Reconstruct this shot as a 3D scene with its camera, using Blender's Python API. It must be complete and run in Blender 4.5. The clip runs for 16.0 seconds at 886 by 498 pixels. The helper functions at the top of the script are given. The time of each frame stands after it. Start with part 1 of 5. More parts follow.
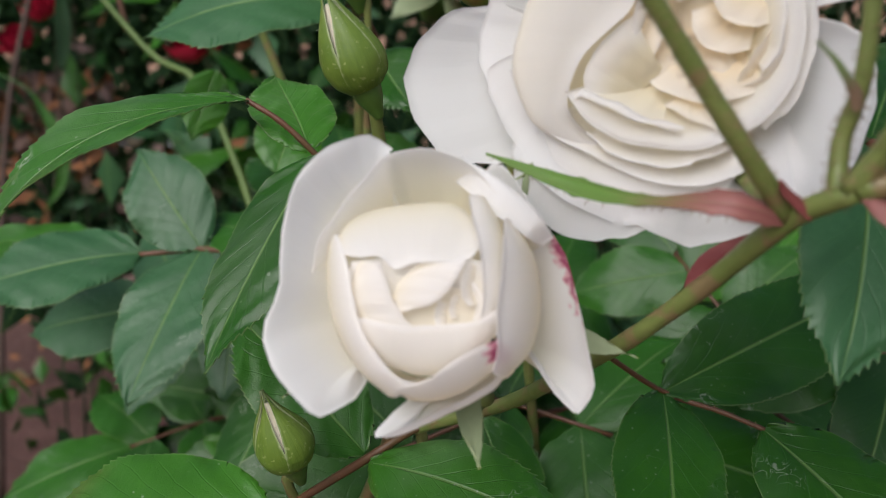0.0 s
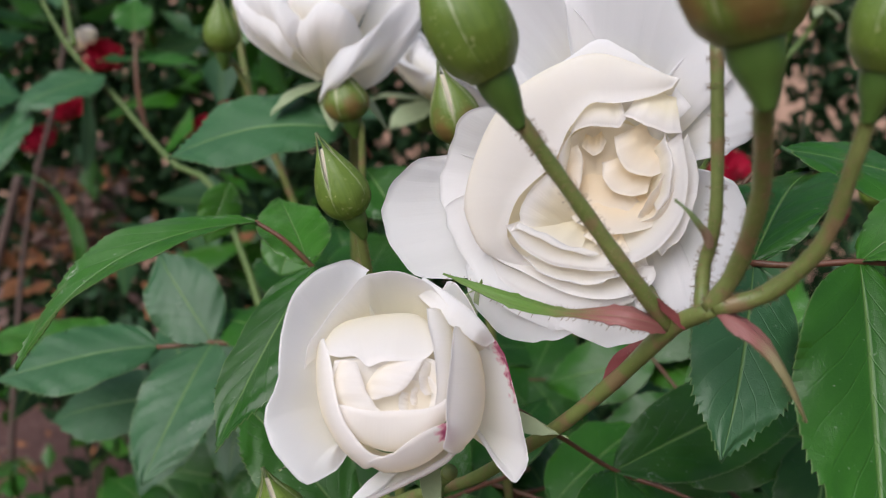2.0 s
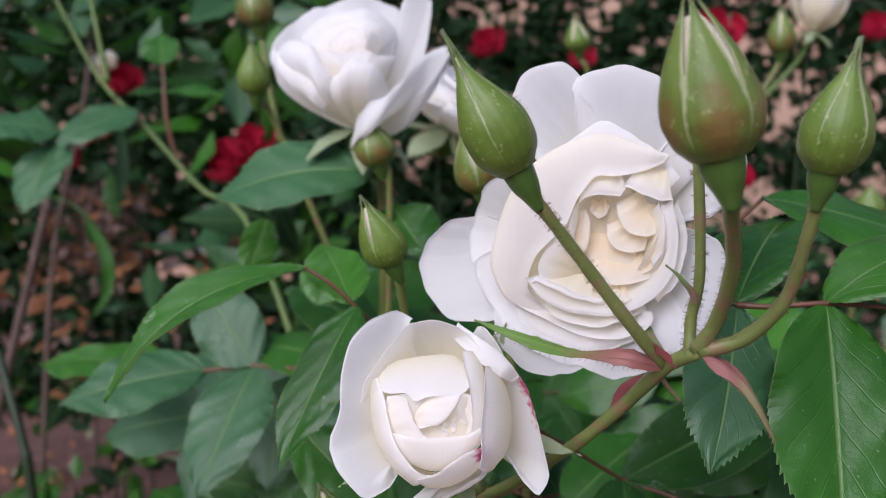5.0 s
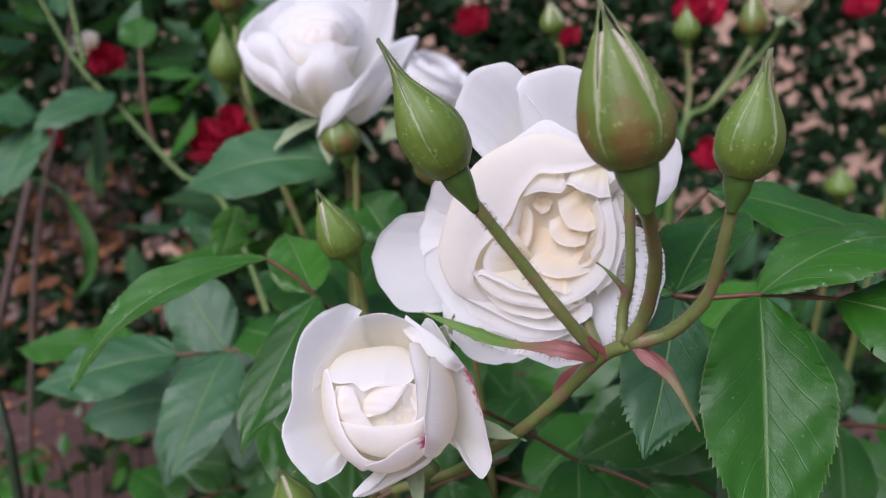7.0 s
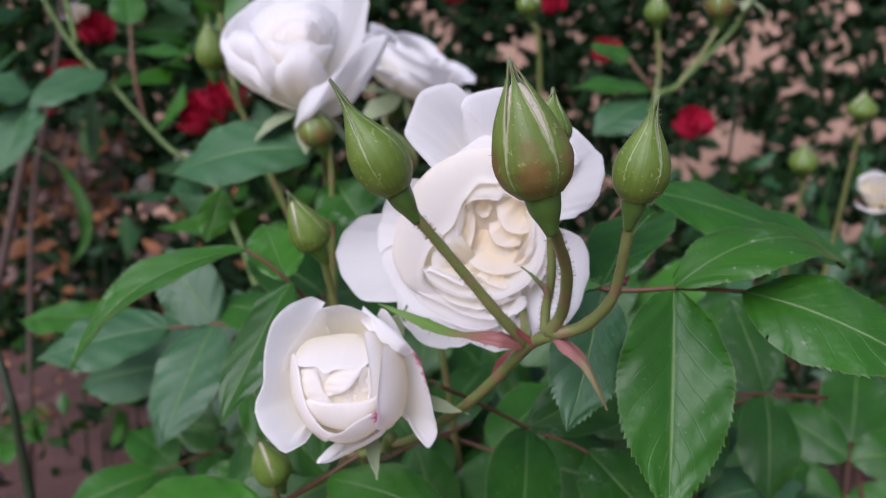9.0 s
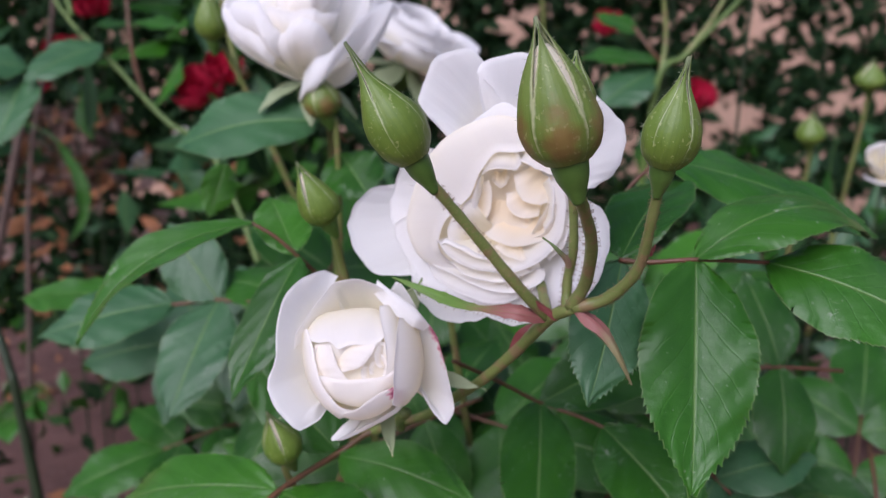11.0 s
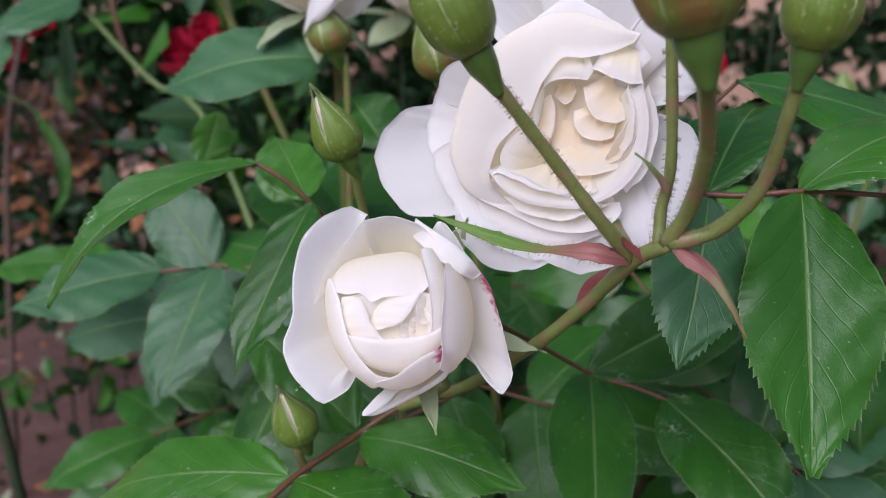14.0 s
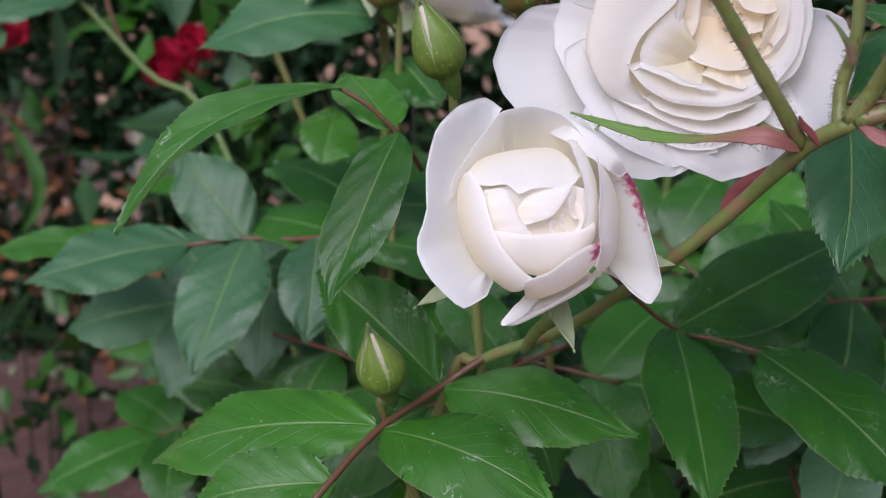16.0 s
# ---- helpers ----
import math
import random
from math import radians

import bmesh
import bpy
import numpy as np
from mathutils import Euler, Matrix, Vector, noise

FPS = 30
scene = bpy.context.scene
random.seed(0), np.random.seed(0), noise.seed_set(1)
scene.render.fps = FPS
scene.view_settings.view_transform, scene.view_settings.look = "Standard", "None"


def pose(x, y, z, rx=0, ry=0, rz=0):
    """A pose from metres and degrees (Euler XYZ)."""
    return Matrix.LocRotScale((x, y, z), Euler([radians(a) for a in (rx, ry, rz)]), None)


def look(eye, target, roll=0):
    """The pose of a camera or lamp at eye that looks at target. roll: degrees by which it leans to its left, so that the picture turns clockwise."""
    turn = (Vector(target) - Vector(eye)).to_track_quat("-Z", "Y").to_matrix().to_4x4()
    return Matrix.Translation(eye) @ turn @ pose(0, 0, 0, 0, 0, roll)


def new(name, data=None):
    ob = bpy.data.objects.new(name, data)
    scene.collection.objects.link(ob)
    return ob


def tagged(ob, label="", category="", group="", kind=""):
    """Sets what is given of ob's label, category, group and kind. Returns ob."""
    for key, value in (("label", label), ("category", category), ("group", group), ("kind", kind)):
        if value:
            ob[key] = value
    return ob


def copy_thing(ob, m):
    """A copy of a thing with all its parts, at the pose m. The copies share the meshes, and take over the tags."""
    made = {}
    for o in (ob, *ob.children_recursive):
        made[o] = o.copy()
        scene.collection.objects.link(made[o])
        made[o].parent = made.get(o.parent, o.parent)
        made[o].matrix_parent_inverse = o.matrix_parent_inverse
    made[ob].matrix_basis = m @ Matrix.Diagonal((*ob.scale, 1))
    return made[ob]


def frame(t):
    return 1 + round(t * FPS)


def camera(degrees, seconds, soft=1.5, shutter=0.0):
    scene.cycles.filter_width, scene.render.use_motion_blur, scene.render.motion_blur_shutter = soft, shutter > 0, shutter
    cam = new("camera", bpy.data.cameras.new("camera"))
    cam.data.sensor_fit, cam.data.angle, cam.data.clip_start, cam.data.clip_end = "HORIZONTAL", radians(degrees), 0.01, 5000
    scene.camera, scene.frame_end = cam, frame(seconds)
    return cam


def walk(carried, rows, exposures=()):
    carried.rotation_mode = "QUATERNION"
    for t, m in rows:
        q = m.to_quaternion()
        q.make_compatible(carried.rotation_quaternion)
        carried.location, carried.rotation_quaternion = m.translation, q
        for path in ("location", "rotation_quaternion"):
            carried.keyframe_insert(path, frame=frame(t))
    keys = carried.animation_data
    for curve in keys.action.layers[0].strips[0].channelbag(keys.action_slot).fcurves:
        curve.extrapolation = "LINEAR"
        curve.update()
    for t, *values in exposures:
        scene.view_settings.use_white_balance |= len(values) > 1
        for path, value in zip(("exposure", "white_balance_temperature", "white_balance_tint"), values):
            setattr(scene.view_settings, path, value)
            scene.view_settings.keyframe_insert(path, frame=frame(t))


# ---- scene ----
cam = camera(54.5, 16.0, 1.0)
PATH = [
    (0, (0.06266, 0.07567, 0.80978), (-0.0160, 2.0398, 0.4409), 1.69),
    (0.5, (0.06622, 0.05742, 0.80781), (-0.0179, 2.0358, 0.5265), 2.26),
    (1, (0.07093, 0.04027, 0.81440), (-0.0188, 2.0246, 0.5812), 1.66),
    (1.5, (0.06758, 0.03412, 0.81674), (-0.0257, 2.0231, 0.6289), 1.70),
    (2, (0.07385, 0.03491, 0.82122), (-0.0274, 2.0249, 0.6492), 1.55),
    (2.5, (0.08449, 0.02878, 0.82653), (-0.0441, 2.0184, 0.6683), 0.75),
    (3, (0.08641, 0.02380, 0.83207), (-0.0475, 2.0123, 0.6642), 0.28),
    (3.5, (0.07149, 0.01002, 0.83675), (-0.0462, 2.0000, 0.6756), 0.56),
    (4, (0.06457, -0.00148, 0.83833), (-0.0550, 1.9885, 0.6784), 0.53),
    (6.5, (0.07970, -0.00459, 0.83804), (-0.0292, 1.9816, 0.6300), 0.45),
    (7, (0.08205, -0.01117, 0.84486), (-0.0162, 1.9736, 0.6189), 0.38),
    (7.5, (0.09064, -0.02885, 0.84985), (-0.0066, 1.9532, 0.6004), 0.65),
    (8, (0.09996, -0.04338, 0.86410), (0.0068, 1.9350, 0.5857), 0.60),
    (10.5, (0.09260, -0.04394, 0.86129), (0.0155, 1.9200, 0.4911), 0.48),
    (11, (0.09116, -0.03617, 0.86029), (0.0133, 1.9259, 0.4805), 0.25),
    (11.5, (0.08665, -0.02712, 0.85378), (0.0089, 1.9336, 0.4670), 0.13),
    (12, (0.08368, -0.01216, 0.85198), (0.0117, 1.9451, 0.4468), 0.08),
    (12.5, (0.08242, -0.00552, 0.84413), (0.0126, 1.9524, 0.4422), 0.01),
    (13, (0.08123, 0.00081, 0.84381), (0.0232, 1.9581, 0.4367), -0.05),
    (13.5, (0.07823, 0.00569, 0.84251), (0.0254, 1.9633, 0.4362), -0.00),
    (14, (0.07200, 0.01125, 0.83621), (0.0225, 1.9678, 0.4243), -0.18),
    (14.5, (0.05801, 0.01623, 0.82720), (0.0326, 1.9740, 0.4190), -0.09),
    (15, (0.04342, 0.01846, 0.81116), (0.0331, 1.9795, 0.4187), 0.26),
    (15.5, (0.02872, 0.01956, 0.80427), (0.0540, 1.9875, 0.4489), 0.59),
    (16, (0.02513, 0.02399, 0.79564), (0.0950, 2.0007, 0.4994), 0.60),
]
walk(cam, [(t, look(eye, target, roll)) for t, eye, target, roll in PATH], [(0, 0.03, 6150, 11), (4, 0.12, 5830, 18.5), (8, 0.10, 5690, 22.5), (12, 0.13, 5690, 23.5), (16, 0.14, 5730, 20.5)])
cam.data.dof.use_dof, cam.data.dof.focus_distance, cam.data.dof.aperture_fstop = True, 0.217, 15.0

# ---- light: an overcast sky with a wide, weak sun ----
world = bpy.data.worlds.new("sky")
scene.world = world
world.use_nodes = True
wt = world.node_tree
sky = wt.nodes.new("ShaderNodeTexSky")
sky.sky_type, sky.sun_disc, sky.sun_elevation, sky.sun_rotation = "NISHITA", False, radians(40), radians(204)
sky.dust_density = 4.0
soft = wt.nodes.new("ShaderNodeHueSaturation")
soft.inputs["Saturation"].default_value = 0.85
wt.links.new(sky.outputs[0], soft.inputs["Color"])
wt.links.new(soft.outputs[0], wt.nodes["Background"].inputs[0])
wt.nodes["Background"].inputs[1].default_value = 0.09
sun_data = bpy.data.lights.new("sun", "SUN")
sun_data.energy, sun_data.angle, sun_data.color = 2.3, radians(55), (1.0, 0.965, 0.955)
sun = new("sun", sun_data)
sun.matrix_world = look((-1.1, -2.3, 3.1), (0.05, 0.25, 0.8))


# ---- materials ----
class Mat:
    """A node material: nodes by short calls."""

    def __init__(self, name):
        self.m = bpy.data.materials.new(name)
        self.m.use_nodes = True
        self.t = self.m.node_tree
        self.out = self.t.nodes["Material Output"]
        self.b = self.t.nodes["Principled BSDF"]

    def n(self, kind, **sets):
        node = self.t.nodes.new(kind)
        for k, v in sets.items():
            node.inputs[k.replace("_", " ")].default_value = v
        return node

    def link(self, a, b):
        self.t.links.new(a, b)

    def math(self, op, a, b=None, clamp=False):
        node = self.t.nodes.new("ShaderNodeMath")
        node.operation, node.use_clamp = op, clamp
        for i, v in enumerate((a, b)):
            if v is None:
                continue
            if isinstance(v, (int, float)):
                node.inputs[i].default_value = v
            else:
                self.link(v, node.inputs[i])
        return node.outputs[0]

    def mix(self, fac, a, b):
        node = self.t.nodes.new("ShaderNodeMix")
        node.data_type = "RGBA"
        for s, v in ((node.inputs[0], fac), (node.inputs[6], a), (node.inputs[7], b)):
            if isinstance(v, (int, float)):
                s.default_value = v
            elif isinstance(v, tuple):
                s.default_value = (*v, 1)
            else:
                self.link(v, s)
        return node.outputs[2]

    def step(self, v, lo, hi):
        node = self.t.nodes.new("ShaderNodeMapRange")
        node.interpolation_type = "SMOOTHSTEP"
        self.link(v, node.inputs[0])
        node.inputs[1].default_value, node.inputs[2].default_value = lo, hi
        return node.outputs[0]

    def noise(self, vec, scale, detail=3.0):
        node = self.n("ShaderNodeTexNoise", Scale=scale, Detail=detail)
        self.link(vec, node.inputs["Vector"])
        return node.outputs["Fac"]

    def bump(self, height, strength, distance):
        node = self.n("ShaderNodeBump", Strength=strength, Distance=distance)
        self.link(height, node.inputs["Height"])
        self.link(node.outputs[0], self.b.inputs["Normal"])
        return node.outputs[0]

    def scaled(self, vec, s):
        node = self.n("ShaderNodeMapping")
        node.inputs["Scale"].default_value = s
        self.link(vec, node.inputs["Vector"])
        return node.outputs[0]

    def uv(self):
        node = self.n("ShaderNodeUVMap")
        sep = self.n("ShaderNodeSeparateXYZ")
        self.link(node.outputs[0], sep.inputs[0])
        return node.outputs[0], sep.outputs[0], sep.outputs[1]

    def obj(self):
        return self.n("ShaderNodeTexCoord").outputs["Object"]

    def random(self):
        return self.n("ShaderNodeObjectInfo").outputs["Random"]

    def thin(self, colour, amount, normal=None):
        """Lets light through a thin sheet."""
        tr = self.n("ShaderNodeBsdfTranslucent")
        if isinstance(colour, tuple):
            tr.inputs[0].default_value = (*colour, 1)
        else:
            self.link(colour, tr.inputs[0])
        if normal:
            self.link(normal, tr.inputs["Normal"])
        mx = self.n("ShaderNodeMixShader", Fac=amount)
        self.link(self.b.outputs[0], mx.inputs[1])
        self.link(tr.outputs[0], mx.inputs[2])
        self.link(mx.outputs[0], self.out.inputs[0])


def petal_material(name, cream, white, spread, stain=None):
    """White petal, cream towards its claw, with fine lengthwise veins; stain: (u, v) of a magenta rain spot on the margin."""
    k = Mat(name)
    vec, u, v = k.uv()
    # Claw cream, widened up the blade to paint warm bounced light in the creases.
    warm = k.step(v, 0.30, spread)
    blotch = k.noise(k.obj(), 90.0)
    warm = k.math("ADD", warm, k.math("MULTIPLY", k.math("SUBTRACT", blotch, 0.5), 0.25), True)
    col = k.mix(warm, cream, white)
    veins = k.noise(k.scaled(vec, (38.0, 1.6, 1.0)), 1.0, 4.0)
    col = k.mix(k.step(veins, 0.52, 0.75), col, k.mix(0.97, (0.62, 0.6, 0.56), col))
    if stain:
        du = k.math("MULTIPLY", k.math("SUBTRACT", u, stain[0]), stain[2])
        dv = k.math("MULTIPLY", k.math("SUBTRACT", v, stain[1]), stain[3])
        d = k.math("SQRT", k.math("ADD", k.math("MULTIPLY", du, du), k.math("MULTIPLY", dv, dv)))
        d = k.math("ADD", d, k.math("MULTIPLY", k.math("SUBTRACT", k.noise(k.obj(), 420.0), 0.5), 1.5))
        col = k.mix(k.step(d, 0.85, 0.45), col, (0.75, 0.32, 0.42))
        col = k.mix(k.step(d, 0.6, 0.25), col, (0.38, 0.02, 0.11))
    k.link(col, k.b.inputs["Base Color"])
    k.b.inputs["Roughness"].default_value = 0.6
    k.b.inputs["Specular IOR Level"].default_value = 0.25
    h = k.math("ADD", k.math("MULTIPLY", veins, 0.7), k.math("MULTIPLY", k.noise(k.obj(), 70.0, 2.0), 1.6))
    nrm = k.bump(h, 0.14, 0.0008)
    k.b.inputs["Sheen Weight"].default_value = 0.35
    k.b.inputs["Sheen Roughness"].default_value = 0.6
    k.thin(col, 0.45, nrm)
    return k.m


def leaf_material(name, dark, light, gloss, residue=1.0, seethrough=0.11, shine=0.4):
    """Glossy rose leaf: pale midrib, sunken lateral veins, fine leathery grain, dried white water marks."""
    k = Mat(name)
    vec, u, v = k.uv()
    side = k.math("ABSOLUTE", k.math("SUBTRACT", k.math("MULTIPLY", u, 2.0), 1.0))
    rnd = k.random()
    tone = k.noise(k.obj(), 35.0, 4.0)
    mixed = k.math("ADD", k.math("MULTIPLY", tone, 0.9), k.math("SUBTRACT", k.math("MULTIPLY", rnd, 0.5), 0.12), True)
    col = k.mix(mixed, dark, light)
    rib = k.step(side, 0.045, 0.010)
    s = k.math("SUBTRACT", k.math("MULTIPLY", v, 8.0), k.math("MULTIPLY", k.math("POWER", side, 0.8), 2.6))
    s = k.math("ADD", s, k.math("MULTIPLY", k.math("SUBTRACT", k.noise(vec, 4.0, 2.0), 0.5), 0.35))
    tri = k.math("ABSOLUTE", k.math("SUBTRACT", k.math("FRACT", s), 0.5))
    vein = k.math("MULTIPLY", k.step(tri, 0.055, 0.0), k.step(side, 0.98, 0.55))
    net = k.t.nodes.new("ShaderNodeTexVoronoi")
    net.feature, net.inputs["Scale"].default_value = "DISTANCE_TO_EDGE", 820.0
    k.link(k.obj(), net.inputs["Vector"])
    mesh = k.step(net.outputs["Distance"], 0.10, 0.0)
    col = k.mix(k.math("MULTIPLY", mesh, 0.04), col, (0.06, 0.17, 0.03))
    col = k.mix(k.math("MULTIPLY", vein, 0.09), col, (0.06, 0.17, 0.03))
    col = k.mix(k.math("MULTIPLY", rib, 0.75), col, (0.13, 0.24, 0.06))
    col = k.mix(k.math("MULTIPLY", k.step(side, 0.965, 0.995), 0.5), col, (0.17, 0.25, 0.09))
    wear = k.noise(k.obj(), 60.0, 2.0)
    warp = k.n("ShaderNodeTexNoise", Scale=150.0, Detail=2.0, Distortion=1.6)
    k.link(k.obj(), warp.inputs["Vector"])
    line = k.step(k.math("ABSOLUTE", k.math("SUBTRACT", warp.outputs["Fac"], 0.5)), 0.022, 0.004)
    spots = k.step(k.noise(k.scaled(k.obj(), (1.0, 1.0, 0.5)), 330.0, 3.0), 0.62, 0.72)
    film = k.math("MULTIPLY", k.step(k.noise(k.obj(), 28.0, 3.0), 0.5, 0.75), 0.06)
    marks = k.math("MULTIPLY", k.math("MAXIMUM", line, spots), k.step(wear, 0.60, 0.74))
    dust = k.math("MULTIPLY", k.step(k.noise(k.obj(), 620.0, 1.0), 0.72, 0.80), 0.32)
    marks = k.math("MULTIPLY", k.math("ADD", k.math("ADD", k.math("MULTIPLY", marks, 0.55), dust), film), residue, True)
    col = k.mix(marks, col, (0.42, 0.47, 0.38))
    k.link(col, k.b.inputs["Base Color"])
    rough = k.math("ADD", gloss + 0.12, k.math("MULTIPLY", k.noise(k.obj(), 45.0), 0.25))
    k.link(k.math("ADD", rough, k.math("MULTIPLY", marks, 0.5)), k.b.inputs["Roughness"])
    h = k.math("SUBTRACT", k.math("MULTIPLY", k.noise(k.obj(), 420.0, 3.0), 0.30), k.math("ADD", k.math("MULTIPLY", vein, 0.22), k.math("MULTIPLY", rib, 0.6)))
    h = k.math("ADD", h, k.math("MULTIPLY", tri, 0.12))
    h = k.math("SUBTRACT", h, k.math("MULTIPLY", mesh, 0.05))
    quilt = k.t.nodes.new("ShaderNodeTexVoronoi")
    quilt.feature, quilt.inputs["Scale"].default_value = "SMOOTH_F1", 330.0
    k.link(k.obj(), quilt.inputs["Vector"])
    h = k.math("SUBTRACT", h, k.math("MULTIPLY", quilt.outputs["Distance"], k.math("MULTIPLY", k.step(tone, 0.35, 0.65), 0.55)))
    nrm = k.bump(h, 0.55, 0.0007)
    k.b.inputs["Specular IOR Level"].default_value = shine
    k.thin((0.05, 0.19, 0.015), seethrough, nrm)
    return k.m


def plain_material(name, a, b, scale, rough, bump=0.3, depth=0.0006, speck=None, glow=0.0, margin=None, blush=None, band=0.88, flush=None):
    """Two-tone grown or mineral surface with grain at two scales."""
    k = Mat(name)
    big, small = k.noise(k.obj(), scale, 4.0), k.noise(k.obj(), scale * 7.0, 4.0)
    fac = k.math("ADD", k.math("MULTIPLY", big, 1.3), k.math("MULTIPLY", k.math("SUBTRACT", small, 0.75), 0.6), True)
    col = k.mix(fac, a, b)
    if speck:
        col = k.mix(k.step(k.noise(k.obj(), scale * 16.0, 2.0), 0.63, 0.7), col, speck)
    if blush:
        col = k.mix(k.math("MULTIPLY", k.step(k.noise(k.obj(), scale * 2.2, 3.0), 0.5, 0.66), 0.65), col, blush)
    if margin:
        vec, u, v = k.uv()
        streak = k.noise(k.scaled(vec, (9.0, 1.6, 1.0)), 1.0, 4.0)
        col = k.mix(k.math("MULTIPLY", k.step(streak, 0.46, 0.72), 0.25), col, (0.045, 0.100, 0.012))
        col = k.mix(k.math("MULTIPLY", k.step(streak, 0.44, 0.26), 0.22), col, (0.22, 0.29, 0.07))
        small = k.math("ADD", small, k.math("MULTIPLY", streak, 0.7))
        side = k.math("ABSOLUTE", k.math("SUBTRACT", k.math("MULTIPLY", u, 2.0), 1.0))
        ragged = k.math("ADD", side, k.math("MULTIPLY", k.math("SUBTRACT", k.noise(k.scaled(vec, (3.0, 14.0, 1.0)), 1.0, 3.0), 0.5), 0.22))
        ragged = k.math("ADD", ragged, k.math("MULTIPLY", k.math("SUBTRACT", v, 0.5), 0.22))
        col = k.mix(k.math("MULTIPLY", k.step(ragged, band, band + 0.15), 0.65), col, margin)
        if flush:
            du, dv = k.math("MULTIPLY", k.math("SUBTRACT", u, 0.5), 2.4), k.math("MULTIPLY", k.math("SUBTRACT", v, 0.27), 3.3)
            d = k.math("SQRT", k.math("ADD", k.math("MULTIPLY", du, du), k.math("MULTIPLY", dv, dv)))
            d = k.math("ADD", d, k.math("MULTIPLY", k.math("SUBTRACT", k.noise(k.obj(), 260.0), 0.5), 1.1))
            col = k.mix(k.math("MULTIPLY", k.step(d, 1.15, 0.25), 0.62), col, flush)
    k.link(col, k.b.inputs["Base Color"])
    k.b.inputs["Roughness"].default_value = rough
    nrm = k.bump(k.math("ADD", big, k.math("MULTIPLY", small, 0.5)), bump, depth)
    if glow:
        k.thin(col, glow, nrm)
    return k.m


WHITE = petal_material("white_petal", (0.94, 0.88, 0.68), (0.94, 0.925, 0.905), 0.95)
CREAM = petal_material("cream_petal", (0.93, 0.82, 0.62), (0.93, 0.885, 0.80), 1.05)
OUTER = petal_material("outer_petal", (0.935, 0.90, 0.78), (0.94, 0.935, 0.93), 0.7)
SOFT_CREAM = petal_material("soft_cream_petal", (0.945, 0.885, 0.755), (0.945, 0.922, 0.89), 0.95)
STAIN_A = petal_material("stained_petal", (0.935, 0.90, 0.78), (0.94, 0.935, 0.93), 0.7, (0.44, 0.93, 6.6, 3.6))
STAIN_B = petal_material("stained_inner_petal", (0.94, 0.87, 0.70), (0.945, 0.925, 0.89), 0.95, (0.94, 0.84, 6.0, 3.6))
RED = plain_material("red_petal", (0.46, 0.008, 0.04), (0.60, 0.018, 0.065), 60.0, 0.5, glow=0.2)
LEAF = leaf_material("leaf_front", (0.005, 0.034, 0.003), (0.036, 0.146, 0.0095), 0.08, 0.85, shine=0.38)
LEAF_FRESH = leaf_material("fresh_leaf_front", (0.021, 0.094, 0.006), (0.055, 0.198, 0.012), 0.08, 1.6, 0.14, 0.44)
LEAF_BLUE = leaf_material("matt_leaf_front", (0.019, 0.074, 0.026), (0.046, 0.140, 0.046), 0.20, 0.6, shine=0.50)
# Near-black green: the hedge's deep shade is put into the leaf colour.
SHADED_HEDGE = leaf_material("shaded_hedge_leaf", (0.006, 0.017, 0.007), (0.011, 0.031, 0.012), 0.5, 0.0, 0.08, 0.1)
LEAF_BACK = leaf_material("leaf_back", (0.04, 0.10, 0.04), (0.065, 0.14, 0.055), 0.55, 0.2)
STEM = plain_material("green_stem", (0.115, 0.165, 0.034), (0.215, 0.245, 0.075), 70.0, 0.42, blush=(0.25, 0.145, 0.085))
STEM_RED = plain_material("reddish_stem", (0.095, 0.06, 0.022), (0.145, 0.05, 0.03), 60.0, 0.45)
BRACT = plain_material("red_bract", (0.18, 0.03, 0.04), (0.27, 0.085, 0.07), 55.0, 0.5, glow=0.15)


def bract_material(name, near, far):
    """A stipule: red at its base, running into another colour towards its tip, with lengthwise ribs."""
    k = Mat(name)
    vec, u, v = k.uv()
    ribs = k.noise(k.scaled(vec, (14.0, 1.5, 1.0)), 1.0, 3.0)
    f = k.math("ADD", v, k.math("MULTIPLY", k.math("SUBTRACT", ribs, 0.5), 0.5))
    col = k.mix(k.step(f, 0.28, 0.62), near, far)
    col = k.mix(k.math("MULTIPLY", k.step(ribs, 0.5, 0.7), 0.3), col, (0.30, 0.26, 0.14))
    k.link(col, k.b.inputs["Base Color"])
    k.b.inputs["Roughness"].default_value = 0.45
    nrm = k.bump(ribs, 0.5, 0.0006)
    k.thin(col, 0.2, nrm)
    return k.m


BRACT_LONG = bract_material("long_stipule", (0.33, 0.125, 0.11), (0.13, 0.26, 0.035))
BRACT_DROOP = bract_material("drooping_stipule", (0.31, 0.115, 0.10), (0.24, 0.21, 0.09))
BRACT_SMALL = bract_material("pale_stipule", (0.30, 0.20, 0.13), (0.26, 0.36, 0.14))
BRISTLE = plain_material("bristle", (0.21, 0.13, 0.06), (0.34, 0.26, 0.13), 900.0, 0.5)
SEPAL = plain_material("sepal", (0.074, 0.142, 0.013), (0.172, 0.250, 0.035), 42.0, 0.47, 0.7, 0.0008, speck=(0.25, 0.31, 0.10), margin=(0.42, 0.47, 0.28), band=0.86)
SEPAL_RED = plain_material("flushed_sepal", (0.074, 0.135, 0.015), (0.172, 0.230, 0.038), 38.0, 0.47, 0.7, 0.0008, speck=(0.25, 0.29, 0.10), margin=(0.42, 0.43, 0.25), band=0.80, flush=(0.21, 0.085, 0.035))
SEPAL_IN = plain_material("sepal_lining", (0.20, 0.26, 0.13), (0.28, 0.33, 0.19), 90.0, 0.7)
